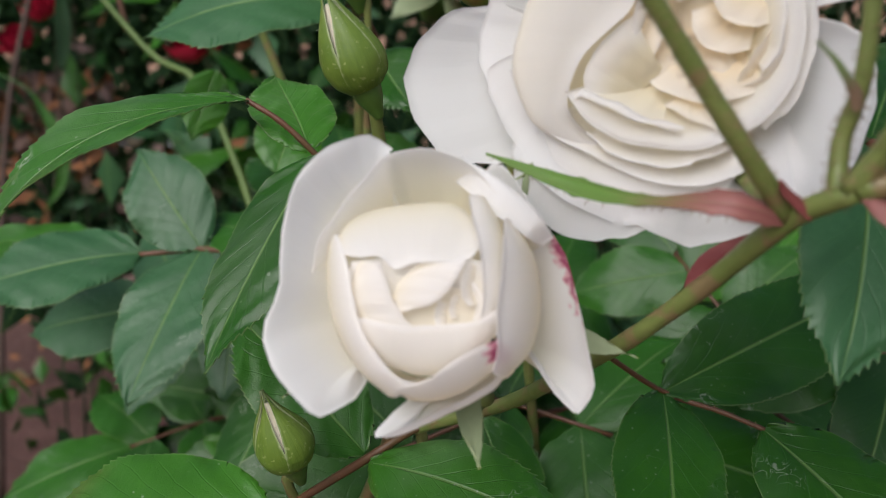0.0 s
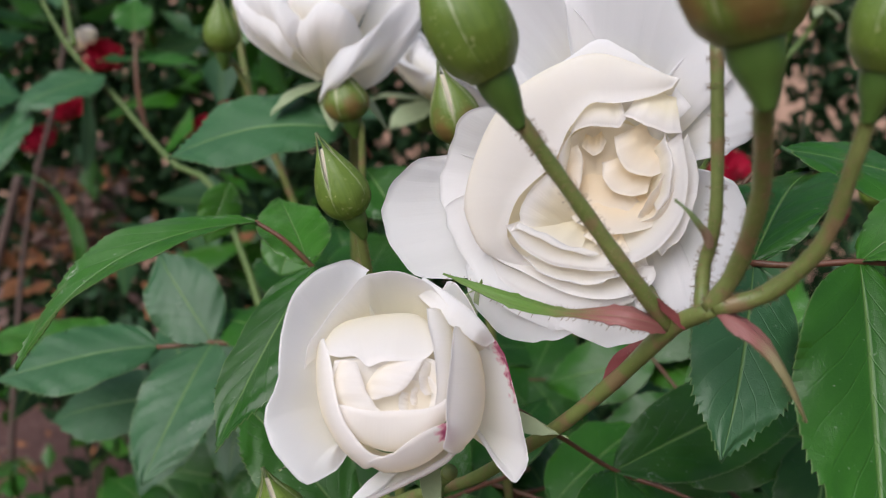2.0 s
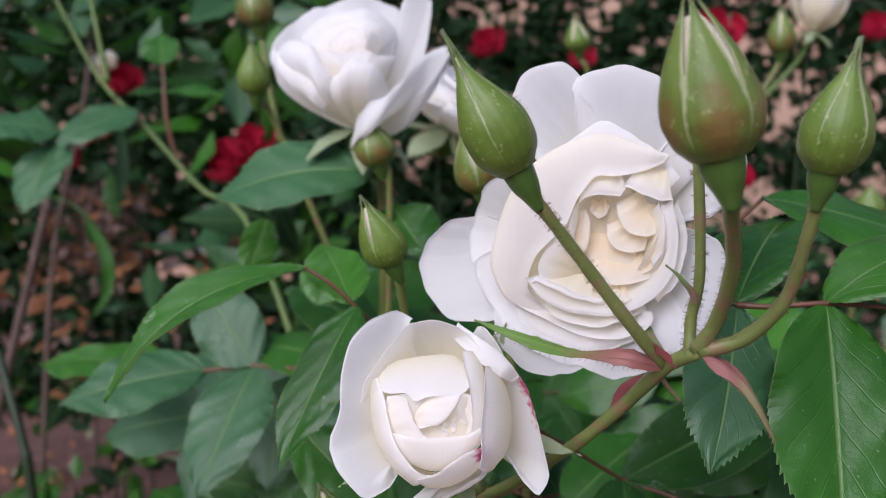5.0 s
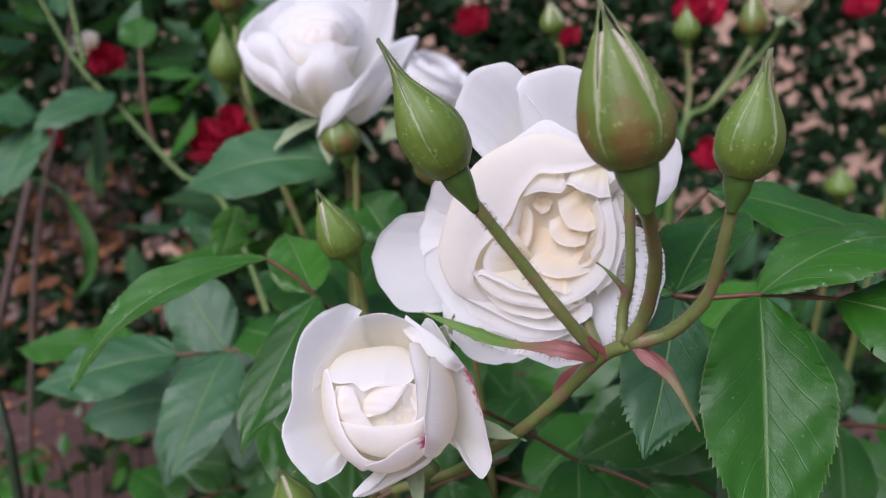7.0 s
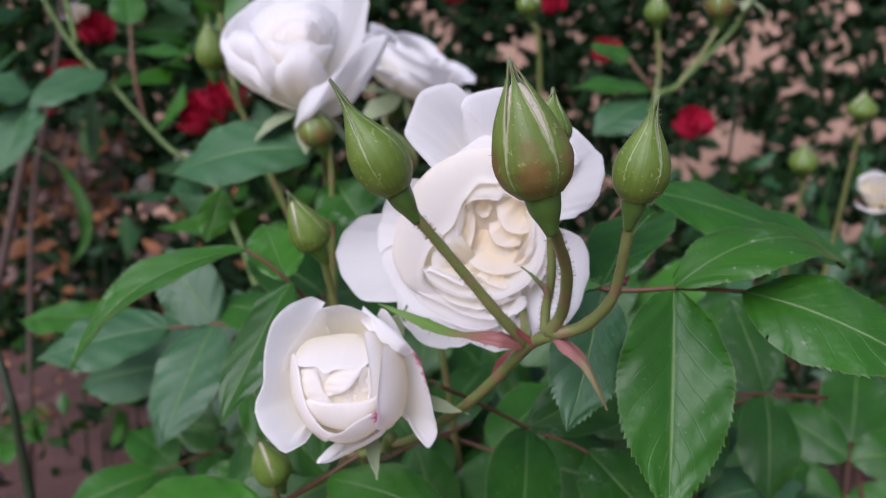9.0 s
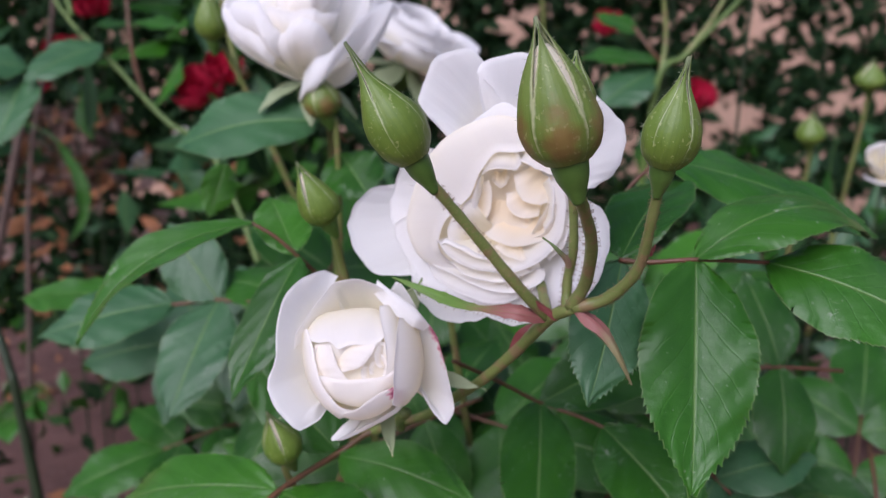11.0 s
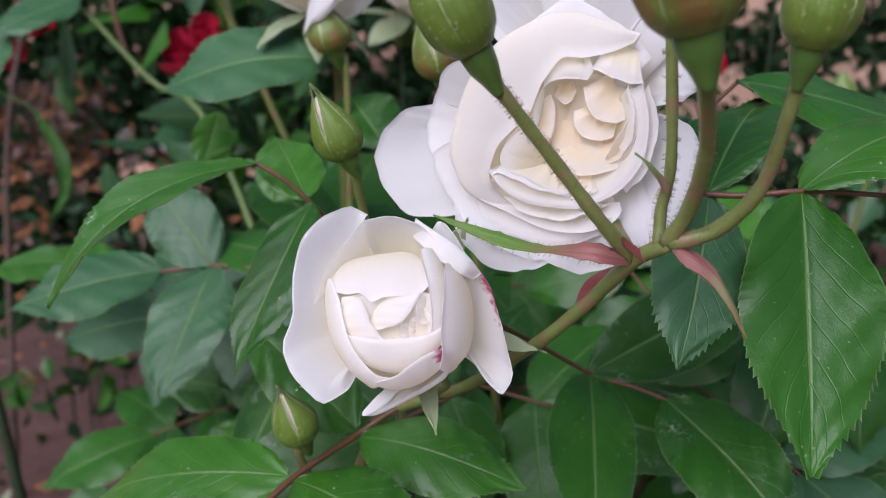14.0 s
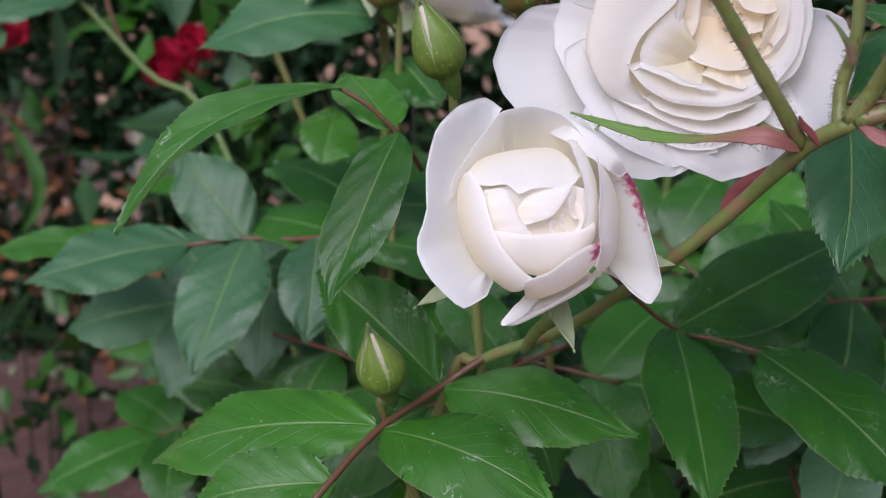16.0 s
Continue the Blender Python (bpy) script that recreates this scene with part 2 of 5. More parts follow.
SHOOT = plain_material("young_shoot", (0.075, 0.14, 0.024), (0.13, 0.20, 0.045), 60.0, 0.5)
# Stems inside the bushes: their shade is put into this almost black green.
SHADED_STEM = plain_material("shaded_stem", (0.012, 0.026, 0.008), (0.025, 0.045, 0.014), 40.0, 0.6)
HIP = plain_material("hip", (0.048, 0.115, 0.016), (0.085, 0.165, 0.028), 60.0, 0.4)
SOIL = plain_material("soil", (0.075, 0.036, 0.029), (0.21, 0.108, 0.090), 14.0, 0.9, 0.8, 0.012, (0.30, 0.20, 0.17))
PLASTER = plain_material("terracotta_plaster", (0.40, 0.25, 0.17), (0.55, 0.37, 0.265), 9.0, 0.9, 0.5, 0.004)
WOOD = plain_material("old_cane", (0.07, 0.045, 0.035), (0.14, 0.095, 0.075), 50.0, 0.75, 0.5)
STRAW = plain_material("dry_leaf", (0.24, 0.09, 0.035), (0.42, 0.19, 0.08), 40.0, 0.8)
TWIG = plain_material("dead_twig", (0.20, 0.12, 0.095), (0.36, 0.24, 0.20), 40.0, 0.8)


# ---- builders ----
def link_mesh(name, verts, faces, mats, parent=None, label="", uv=None, slots=None):
    me = bpy.data.meshes.new(name)
    me.from_pydata([tuple(p) for p in verts], [], faces)
    for m in mats:
        me.materials.append(m)
    if slots is not None:
        me.polygons.foreach_set("material_index", slots)
    if uv is not None:
        layer = me.uv_layers.new(name="UVMap")
        idx = np.empty(len(me.loops), dtype=np.int32)
        me.loops.foreach_get("vertex_index", idx)
        layer.data.foreach_set("uv", np.asarray(uv, dtype=np.float32)[idx].ravel())
    me.polygons.foreach_set("use_smooth", [True] * len(me.polygons))
    ob = new(name, me)
    if parent is not None:
        ob.parent = parent
    if label:
        ob["label"] = label
    return ob


def sheet(grid, thick):
    """A thin solid from a grid of points, its front along the grid's normal: verts, faces, slots, uv."""
    g = np.asarray(grid, dtype=float)
    nv, nu = g.shape[:2]
    du, dv = np.gradient(g, axis=1), np.gradient(g, axis=0)
    nrm = np.cross(du, dv)
    nrm /= np.linalg.norm(nrm, axis=2, keepdims=True) + 1e-12
    back = g - nrm * thick
    verts = np.concatenate((g.reshape(-1, 3), back.reshape(-1, 3)))
    uu, vv = np.meshgrid(np.linspace(0, 1, nu), np.linspace(0, 1, nv))
    uv = np.stack((uu, vv), axis=2).reshape(-1, 2)
    uv = np.concatenate((uv, uv))
    off = nu * nv
    faces, slots = [], []
    for i in range(nv - 1):
        for j in range(nu - 1):
            a, b, c, d = i * nu + j, i * nu + j + 1, (i + 1) * nu + j + 1, (i + 1) * nu + j
            faces += [(a, b, c, d), (off + d, off + c, off + b, off + a)]
            slots += [0, 1]
    edge = [j for j in range(nu)] + [i * nu + nu - 1 for i in range(1, nv)]
    edge += [(nv - 1) * nu + j for j in range(nu - 2, -1, -1)] + [i * nu for i in range(nv - 2, 0, -1)]
    n, m = len(verts), len(edge)
    verts = np.concatenate((verts, verts[edge], verts[[off + e for e in edge]]))
    uv = np.concatenate((uv, uv[edge], uv[edge]))
    for q in range(m):
        a, b = n + q, n + (q + 1) % m
        faces.append((b, a, m + a, m + b))
        slots.append(0)
    return verts, faces, slots, uv


def petal_sheet(grid, roll=0.0004):
    """A petal: one thin blade whose free edges are turned under in a fine rounded rim: verts, faces, slots, uv."""
    g = np.asarray(grid, dtype=float)
    nv, nu = g.shape[:2]
    du, dv = np.gradient(g, axis=1), np.gradient(g, axis=0)
    nrm = np.cross(du, dv)
    nrm /= np.linalg.norm(nrm, axis=2, keepdims=True) + 1e-12
    uu, vv = np.meshgrid(np.linspace(0, 1, nu), np.linspace(0, 1, nv))
    verts, uv = list(g.reshape(-1, 3)), list(np.stack((uu, vv), axis=2).reshape(-1, 2))
    faces = [(i * nu + j, i * nu + j + 1, (i + 1) * nu + j + 1, (i + 1) * nu + j) for i in range(nv - 1) for j in range(nu - 1)]
    edge = [i * nu + nu - 1 for i in range(nv // 3, nv)] + [(nv - 1) * nu + j for j in range(nu - 2, -1, -1)] + [i * nu for i in range(nv - 2, nv // 3 - 1, -1)]
    middle = g[nv // 2, nu // 2]
    last = edge
    for down, inward in ((0.6, -0.4), (1.3, -0.2)):
        o = len(verts)
        for e in edge:
            i, j = divmod(e, nu)
            p = g[i, j]
            verts.append(p - nrm[i, j] * roll * down + unit(middle - p) * roll * inward)
            uv.append(uv[e])
        ring = list(range(o, o + len(edge)))
        faces += [(last[q + 1], last[q], ring[q], ring[q + 1]) for q in range(len(edge) - 1)]
        last = ring
    return verts, faces, [0] * len(faces), uv


def spline(pts, n):
    """n points along a smooth curve through pts."""
    p = np.asarray(pts, dtype=float)
    p = np.concatenate((2 * p[:1] - p[1:2], p, 2 * p[-1:] - p[-2:-1]))
    out = []
    for s in np.linspace(0, len(p) - 3 - 1e-9, n):
        i, f = int(s), s - int(s)
        a, b, c, d = p[i:i + 4]
        out.append(0.5 * (2 * b + (c - a) * f + (2 * a - 5 * b + 4 * c - d) * f * f + (3 * b - a - 3 * c + d) * f ** 3))
    return np.array(out)


def unit(v):
    v = np.asarray(v, dtype=float)
    return v / (np.linalg.norm(v) + 1e-12)


def tube(pts, radii, n=22, sides=10):
    """A tapering, slightly uneven stem: verts, faces, and the centre line with its frames."""
    c = spline(pts, n)
    r = spline([(q, 0, 0) for q in radii], n)[:, 0]
    t = np.gradient(c, axis=0)
    ref = unit((0.3, -0.9, 0.2))
    verts, faces, frames = [], [], []
    for i in range(n):
        ti = unit(t[i])
        a = unit(np.cross(ti, ref))
        b = np.cross(ti, a)
        frames.append((c[i], a, b, r[i], ti))
        wob = 1 + 0.05 * math.sin(i * 1.7 + c[0][0] * 300)
        for j in range(sides):
            w = 2 * math.pi * j / sides
            verts.append(c[i] + (a * math.cos(w) + b * math.sin(w)) * r[i] * wob)
    for i in range(n - 1):
        for j in range(sides):
            k = (j + 1) % sides
            faces.append((i * sides + j, i * sides + k, (i + 1) * sides + k, (i + 1) * sides + j))
    faces.append(tuple(range(sides))[::-1])
    faces.append(tuple((n - 1) * sides + j for j in range(sides)))
    return verts, faces, frames


def stalk(name, pts, radii, mat, parent, bristles=0, long=0.0011, label="", n=22, seed=1):
    v, f, frames = tube(pts, radii, n, 14 if bristles else 10)
    ob = link_mesh(name, v, f, [mat], parent, label)
    if bristles:
        rng = random.Random(seed)
        bv, bf = [], []
        for _ in range(int(bristles * 2.0)):
            c, a, b, r, t = frames[rng.randrange(1, n - 1)]
            w = rng.uniform(0, 6.283)
            out = a * math.cos(w) + b * math.sin(w)
            c = c + t * rng.uniform(-0.5, 0.5) * np.linalg.norm(frames[1][0] - frames[0][0])
            ln, side = long * rng.uniform(0.4, 0.95), np.cross(t, out)
            o, q = len(bv), 0.00006
            base = c + out * r * 0.9
            bv += [base + t * q * 2, base - t * q + side * q, base - t * q - side * q, base + out * ln + t * rng.uniform(-0.3, 0.3) * ln]
            bf += [(o, o + 1, o + 3), (o + 1, o + 2, o + 3), (o + 2, o, o + 3)]
            o, k, q = len(bv), bv[-1], 0.00013
            bv += [k + out * q, k - out * q, k + t * q, k - t * q, k + side * q, k - side * q]
            bf += [(o + a1, o + 2 + a2, o + 4 + a3) for a1 in (0, 1) for a2 in (0, 1) for a3 in (0, 1)]
        hairs = link_mesh("bristles", bv, bf, [BRISTLE], ob)
        hairs["kind"] = "stuff"
    return ob


def thing(name, place, label, category, group=""):
    ob = new(name)
    ob.empty_display_size = 0.01
    ob.location = place
    return tagged(ob, label, category, group)


def under(ob, parent):
    """Children are given in world places; keep them there."""
    ob.parent = parent
    ob.matrix_parent_inverse = (parent.matrix_basis if parent.matrix_basis != Matrix.Identity(4) else Matrix.Translation(parent.location)).inverted()
    return ob


def leaflet(base, tip, width, normal, parent, arch=0.05, fold=0.18, mat=None, teeth=30, wave=0.065, bend=0.0, seed=0, name="leaflet", full=1.0):
    """One serrated leaflet from its base to its tip, facing along normal: oval with a drawn-out point, its blade quilted between the veins."""
    rng = random.Random(seed * 77 + int(abs(base[0] * 9000 + tip[2] * 7000)))
    b, t = np.array(base), np.array(tip)
    ln = np.linalg.norm(t - b)
    x = unit(t - b)
    nn = unit(np.array(normal) - x * np.dot(normal, x))
    y = np.cross(x, nn)
    fine = teeth > 12
    rows, cols = teeth * 3 + 1, 17 if fine else 9
    g = np.zeros((rows, cols, 3))
    ph, ph2, ph3 = rng.uniform(0, 6), rng.uniform(0, 6), rng.uniform(0, 6)
    skew = rng.uniform(-0.05, 0.05)
    notch = [rng.uniform(0.35, 1.3) for _ in range(2 * rows)]
    for i in range(rows):
        v = i / (rows - 1)
        w = ((max(v, 0.003) ** 0.62) * (max(1 - v, 0.0) ** 0.80) / 0.386 * (1 - 0.5 * max(0.0, (v - 0.70) / 0.30) ** 1.5) + 0.004) * width * 0.52 * full
        tooth = ((i % 3) / 2.0) ** 1.6
        for j in range(cols):
            u = -1 + 2 * j / (cols - 1)
            a = abs(u)
            rim = a > 0.99
            size = notch[i // 3 + (rows if u > 0 else 0)] * width / 0.032
            ww = w * (1 + skew * u) + (0.00060 * size * (tooth - 0.35) * min(1.0, w / (0.2 * width)) if rim else 0.0)
            back = 0.0013 * tooth * size if rim else 0.0
            lift = fold * a * ww - 0.16 * a * a * ww + arch * ln * 4 * v * (1 - v) + bend * ln * (v - v * v) * u
            lift += wave * width * a * a * math.sin(v * 11 + ph + (2.0 if u > 0 else 0.0)) * 0.6
            lift += 0.03 * width * math.sin(v * 5 + ph3) * v
            s = v * 8.0 - a ** 0.8 * 2.6
            lift += 0.008 * width * (1 + 0.5 * math.sin(v * 7 + ph3)) * (abs(math.sin(math.pi * (s + 0.2 * math.sin(v * 9 + ph)))) - 0.6) * min(1.0, 4.0 * a * (1.05 - a)) * min(1.0, w / (0.35 * width))
            lift += 0.012 * width * math.sin(v * 29 - u * 9 + ph2) * a
            g[i, j] = b + x * (v * ln + back) + y * u * ww * math.cos(fold) + nn * lift
    verts, faces, slots, uv = sheet(g, 0.0003)
    return under(link_mesh(name, verts, faces, [mat or LEAF, LEAF_BACK], uv=uv, slots=slots), parent)


def rose_leaf(label, petiole, leaves, radii=(0.0009, 0.0007), stem=None, group="leaves of the rose bushes"):
    """A compound leaf: petiole and its leaflets (base, tip, width, normal, options)."""
    ob = thing("rose_leaf", petiole[0], label, "leaf", group)
    under(stalk("petiole", petiole, radii, stem or STEM_RED, None, 26, 0.0007), ob)
    for i, (base, tip, width, normal, *more) in enumerate(leaves):
        leaflet(base, tip, width, normal, ob, seed=i, **(more[0] if more else {}))
    return ob


def flower_frame(centre, axis, up=(0, 0, 1)):
    z = unit(axis)
    x = unit(np.cross(up, z))
    y = np.cross(z, x)
    m = Matrix.Identity(4)
    for i in range(3):
        m[i][0], m[i][1], m[i][2], m[i][3] = x[i], y[i], z[i], centre[i]
    return m


def petal(parent, phi, half, prof, mat, top=0.28, spiral=0.0, flare=0.0, peak=0.05, rough=0.02, twist=0.0, seed=0, nu=17, nv=18, lip=0.0, claw=0.5):
    """One petal in the flower's own space (z along its axis): phi its bearing, half its half-width in degrees round the axis,
    prof its (radius, height) in millimetres from claw to rim."""
    rng = random.Random(seed * 131 + int(phi * 7) + int(prof[-1][0] * 91))
    line = spline([(r, z, 0) for r, z in prof], 60)
    p1, p2, p3 = (rng.uniform(0, 6.28) for _ in range(3))
    g = np.zeros((nv, nu, 3))
    size = max(r for r, z in prof)
    for i in range(nv):
        v = i / (nv - 1)
        for j in range(nu):
            u = -1 + 2 * j / (nu - 1)
            a = abs(u)
            ve = v * (1 - top * a ** 2.6 + peak * (1 - a) ** 2 - peak + rough * (math.sin(u * 6 + p1) + 0.6 * math.sin(u * 13 + p2)) * v)
            k = min(max(ve, 0.0), 1.0) * 59
            q = line[int(k)] + (line[min(int(k) + 1, 59)] - line[int(k)]) * (k - int(k))
            r, z = q[0], q[1]
            spread = claw + (1 - claw) * math.sin(min(1.0, v * 1.25) * math.pi / 2)
            ang = radians(phi + half * spread * u + twist * v)
            r += spiral * u * v + flare * a ** 3 * v * v + rough * size * 0.8 * math.sin(u * 4 + p3) * v * v
            z += -lip * a ** 3 * v * v + rough * size * 0.5 * math.sin(u * 5 + p2) * v * v
            g[i, j] = (r * math.cos(ang) / 1000, r * math.sin(ang) / 1000, z / 1000)
    g = g[:, ::-1]
    verts, faces, slots, uv = sheet(g, 0.0003)
    uv = np.stack((1 - uv[:, 0], uv[:, 1]), axis=1)
    return link_mesh("petal", verts, faces, [mat, mat], parent, uv=uv, slots=slots)


def solid(name, prof, mat, parent, sides=16, label=""):
    """A turned body from (radius, height) in metres along local z."""
    line = spline([(r, z, 0) for r, z in prof], 16)
    verts, faces = [], []
    for i, (r, z, _) in enumerate(line):
        for j in range(sides):
            w = 2 * math.pi * j / sides
            k = 1 + 0.03 * math.sin(3 * w + i * 0.4)
            verts.append((r * k * math.cos(w), r * k * math.sin(w), z))
    for i in range(len(line) - 1):
        for j in range(sides):
            k = (j + 1) % sides
            faces.append((i * sides + j, i * sides + k, (i + 1) * sides + k, (i + 1) * sides + j))
    faces += [tuple(range(sides))[::-1], tuple((len(line) - 1) * sides + j for j in range(sides))]
    return link_mesh(name, verts, faces, [mat], parent, label)


def sepal_on(parent, phi, half, prof, mat, tip=0.0, seed=0, lining=None, power=2.2):
    """A sepal that follows a turned body: prof (radius, height) in metres; it narrows to a point."""
    line = spline([(r, z, 0) for r, z in prof], 60)
    rows, cols = 24, 7
    g = np.zeros((rows, cols, 3))
    for i in range(rows):
        v = i / (rows - 1)
        q = line[int(v * 59)]
        w = half * (1 - v ** power) + 3.0 * (1 - v)
        for j in range(cols):
            u = -1 + 2 * j / (cols - 1)
            ang = radians(phi + w * u + tip * v * v)
            r = q[0] * (1.0 + 0.035 * (1 - abs(u)) + 0.012 * math.sin(v * 17 + u * 4 + seed)) + 0.0003 - 0.0002 * abs(u) + 0.00025 * math.sin(v * 9 + seed) * v
            g[i, j] = (r * math.cos(ang), r * math.sin(ang), q[1])
    verts, faces, slots, uv = sheet(g[:, ::-1] * 1.0, -0.0004)
    return link_mesh("sepal", verts, [f[::-1] for f in faces], [mat, lining or SEPAL_IN], parent, uv=uv, slots=slots)


def rose_bud(base, tip, width, label, spin=0.0, flush=False, stem=None, radii=(0.0017, 0.0014), hairs=0, open_tip=0.25, group="rose buds", stem_mat=None, blunt=0.6, fuzz=0):
    """A closed bud: hip, the white petals' cone, five sepals that clasp it, and its stalk."""
    ob = thing("rose_bud", base, label, "flower bud", group)
    ln = np.linalg.norm(np.array(tip) - np.array(base))
    r = width / 2
    body = flower_frame((0, 0, 0), np.array(tip) - np.array(base), (0.2, 1, 0.1))
    hip_l = 0.17 * ln
    hip = solid("hip", [(r * 0.16, -0.13 * ln), (r * 0.29, -0.04 * ln), (r * 0.45, 0.06 * ln), (r * 0.52, hip_l)], HIP, ob, label="smooth green hip")
    core = [(r * 0.5, hip_l), (r * 0.86, 0.28 * ln), (r * 0.95, 0.40 * ln), (r * (0.84 + 0.03 * blunt), 0.51 * ln), (r * (0.48 + 0.20 * blunt), 0.65 * ln), (r * (0.15 + 0.28 * blunt), 0.78 * ln), (r * (0.04 + 0.10 * blunt), 0.88 * ln)]
    cone = solid("petal_cone", core, WHITE, ob, label="white furled petals")
    shell = [(r * 0.56, hip_l * 0.92), (r * 0.86, 0.24 * ln), (r * 0.98, 0.33 * ln), (r * 1.0, 0.40 * ln), (r * (0.89 + 0.03 * blunt), 0.51 * ln), (r * (0.54 + 0.20 * blunt), 0.65 * ln), (r * (0.20 + 0.28 * blunt), 0.78 * ln), (r * (0.085 + 0.16 * blunt), 0.89 * ln), (r * 0.03, 1.02 * ln)]
    for m in (hip, cone):
        m.matrix_basis = body
    for i in range(5):
        s = sepal_on(ob, spin + i * 72, 38.0, shell, SEPAL_RED if flush else SEPAL, tip=random.Random(i + int(width * 1e5)).uniform(-10, 24), seed=i, power=6.0 - 4.2 * open_tip)
        s.matrix_basis = body @ Matrix.Scale(1 + 0.008 * i, 4)
    if fuzz:
        rng = random.Random(fuzz)
        line = spline([(q, z, 0) for q, z in shell], 60)
        bv, bf = [], []
        for _ in range(fuzz):
            i = rng.randrange(2, 56)
            w, n = rng.uniform(0, 6.283), np.array((0, 0, 1.0))
            out = np.array((math.cos(w), math.sin(w), 0.1))
            side, q, o = np.cross(n, out), 0.00008, len(bv)
            c = out * line[i][0] + n * line[i][1]
            bv += [c + side * q, c - side * q, c + n * q * 2, c + out * rng.uniform(0.0006, 0.0017) + n * rng.uniform(-0.0004, 0.0006)]
            bf += [(o, o + 1, o + 3), (o + 1, o + 2, o + 3), (o + 2, o, o + 3)]
        down = link_mesh("bristles", bv, bf, [SEPAL_IN], ob)
        down.matrix_basis = body
        down["kind"] = "stuff"
    if stem:
        under(stalk("stalk", stem, radii, stem_mat or STEM, None, hairs, seed=int(width * 1e6)), ob)
    return ob


# ---- the setting ----
GROUND = 0.25


def make_ground():
    n = 90
    s = np.linspace(-1, 1, n)
    ax = 40 * np.sign(s) * np.abs(s) ** 4.2
    verts, faces = [], []
    for y in ax:
        for x in ax:
            near = math.exp(-(x * x + (y - 1.5) ** 2) / 9)
            h = noise.noise((x * 7, y * 7, 0)) * 0.018 + noise.noise((x * 23, y * 23, 3)) * 0.008
            verts.append((x, y + 1.5, GROUND + near * h))
    for i in range(n - 1):
        for j in range(n - 1):
            faces.append((i * n + j, i * n + j + 1, (i + 1) * n + j + 1, (i + 1) * n + j))
    tagged(link_mesh("ground", verts, faces, [SOIL]), "bare reddish-brown garden soil between the bushes", "ground", kind="structure")


def make_wall():
    x0, x1, y0, y1, z0, z1 = -9.0, 9.0, 4.0, 4.2, GROUND - 0.1, 2.9
    nx, nz = 70, 16
    verts, faces = [], []
    for i in range(nz + 1):
        for j in range(nx + 1):
            x, z = x0 + (x1 - x0) * j / nx, z0 + (z1 - z0) * i / nz
            verts.append((x, y0 + noise.noise((x * 3, z * 3, 1)) * 0.012, z))
    off = len(verts)
    verts += [(x0, y1, z0), (x1, y1, z0), (x1, y1, z1), (x0, y1, z1)]
    for i in range(nz):
        for j in range(nx):
            a = i * (nx + 1) + j
            faces.append((a, a + 1, a + nx + 2, a + nx + 1))
    faces.append((off + 1, off, off + 3, off + 2))
    faces.append(tuple([off + 3] + [nz * (nx + 1) + j for j in range(nx + 1)] + [off + 2]))
    tagged(link_mesh("wall_back", verts, faces, [PLASTER]), "rough terracotta-coloured garden wall behind the hedge", "wall", kind="structure")


make_ground()
make_wall()


# ---- the white roses ----
def sculpted(parent, rim, mid, mat, base=(0.0, 0.0, -31.0), widen=1.0, lip=0.0, ruffle=0.25, seed=0, nu=29, nv=17, name="petal", spread=0.10):
    """One petal: rim, the line of its free edge; mid, the middle of its blade or a line across it; base, its claw; all in millimetres in the
    flower's space; without mid it is a plain cup. lip rolls the free edge outwards."""
    rng = random.Random(seed)
    edge = spline(rim, nu)
    c, b0 = edge[nu // 2], np.array(base, dtype=float)
    centre = edge.mean(axis=0)
    if mid is None:
        m = np.array((c[0] * 0.78, c[1] * 0.78, c[2] - 0.30 * (c[2] - b0[2])))
    else:
        m = np.array(mid, dtype=float)
    arc = spline(mid, nu) if m.ndim == 2 else None
    ph = [rng.uniform(0, 6.28) for _ in range(4)]
    g = np.zeros((nv, nu, 3))
    for j in range(nu):
        u = -1 + 2 * j / (nu - 1)
        r = edge[j] + np.array((math.sin(u * 7 + ph[0]), math.sin(u * 9 + ph[1]), 1.4 * math.sin(u * 6 + ph[2]))) * ruffle
        r = r + np.array((math.sin(u * 23 + ph[3]), math.cos(u * 19 + ph[1]), math.sin(u * 29 + ph[0]))) * ruffle * 0.4
        bs = b0 + (r - centre) * spread
        mm = arc[j] if arc is not None else m + (r - c) * (0.62 * widen) + (r - centre) * 0.10
        ctl = 2 * mm - 0.5 * (bs + r)
        out = unit(r - mm)
        for i in range(nv):
            v = i / (nv - 1)
            p = bs * (1 - v) ** 2 + ctl * 2 * v * (1 - v) + r * v * v
            k = max(0.0, (v - 0.78) / 0.22)
            p = p + np.array((0, 0, -1.0)) * lip * k * k + out * 0.12 * lip * k
            p[2] += (0.5 * math.sin(u * 11 + v * 5 + ph[2]) + 0.5 * math.sin(u * 5 - v * 4 + ph[0])) * v * (1 - v)
            g[i, j] = p / 1000
    verts, faces, slots, uv = petal_sheet(g, 0.00013)
    return link_mesh(name, verts, faces, [mat], parent, uv=uv, slots=slots)


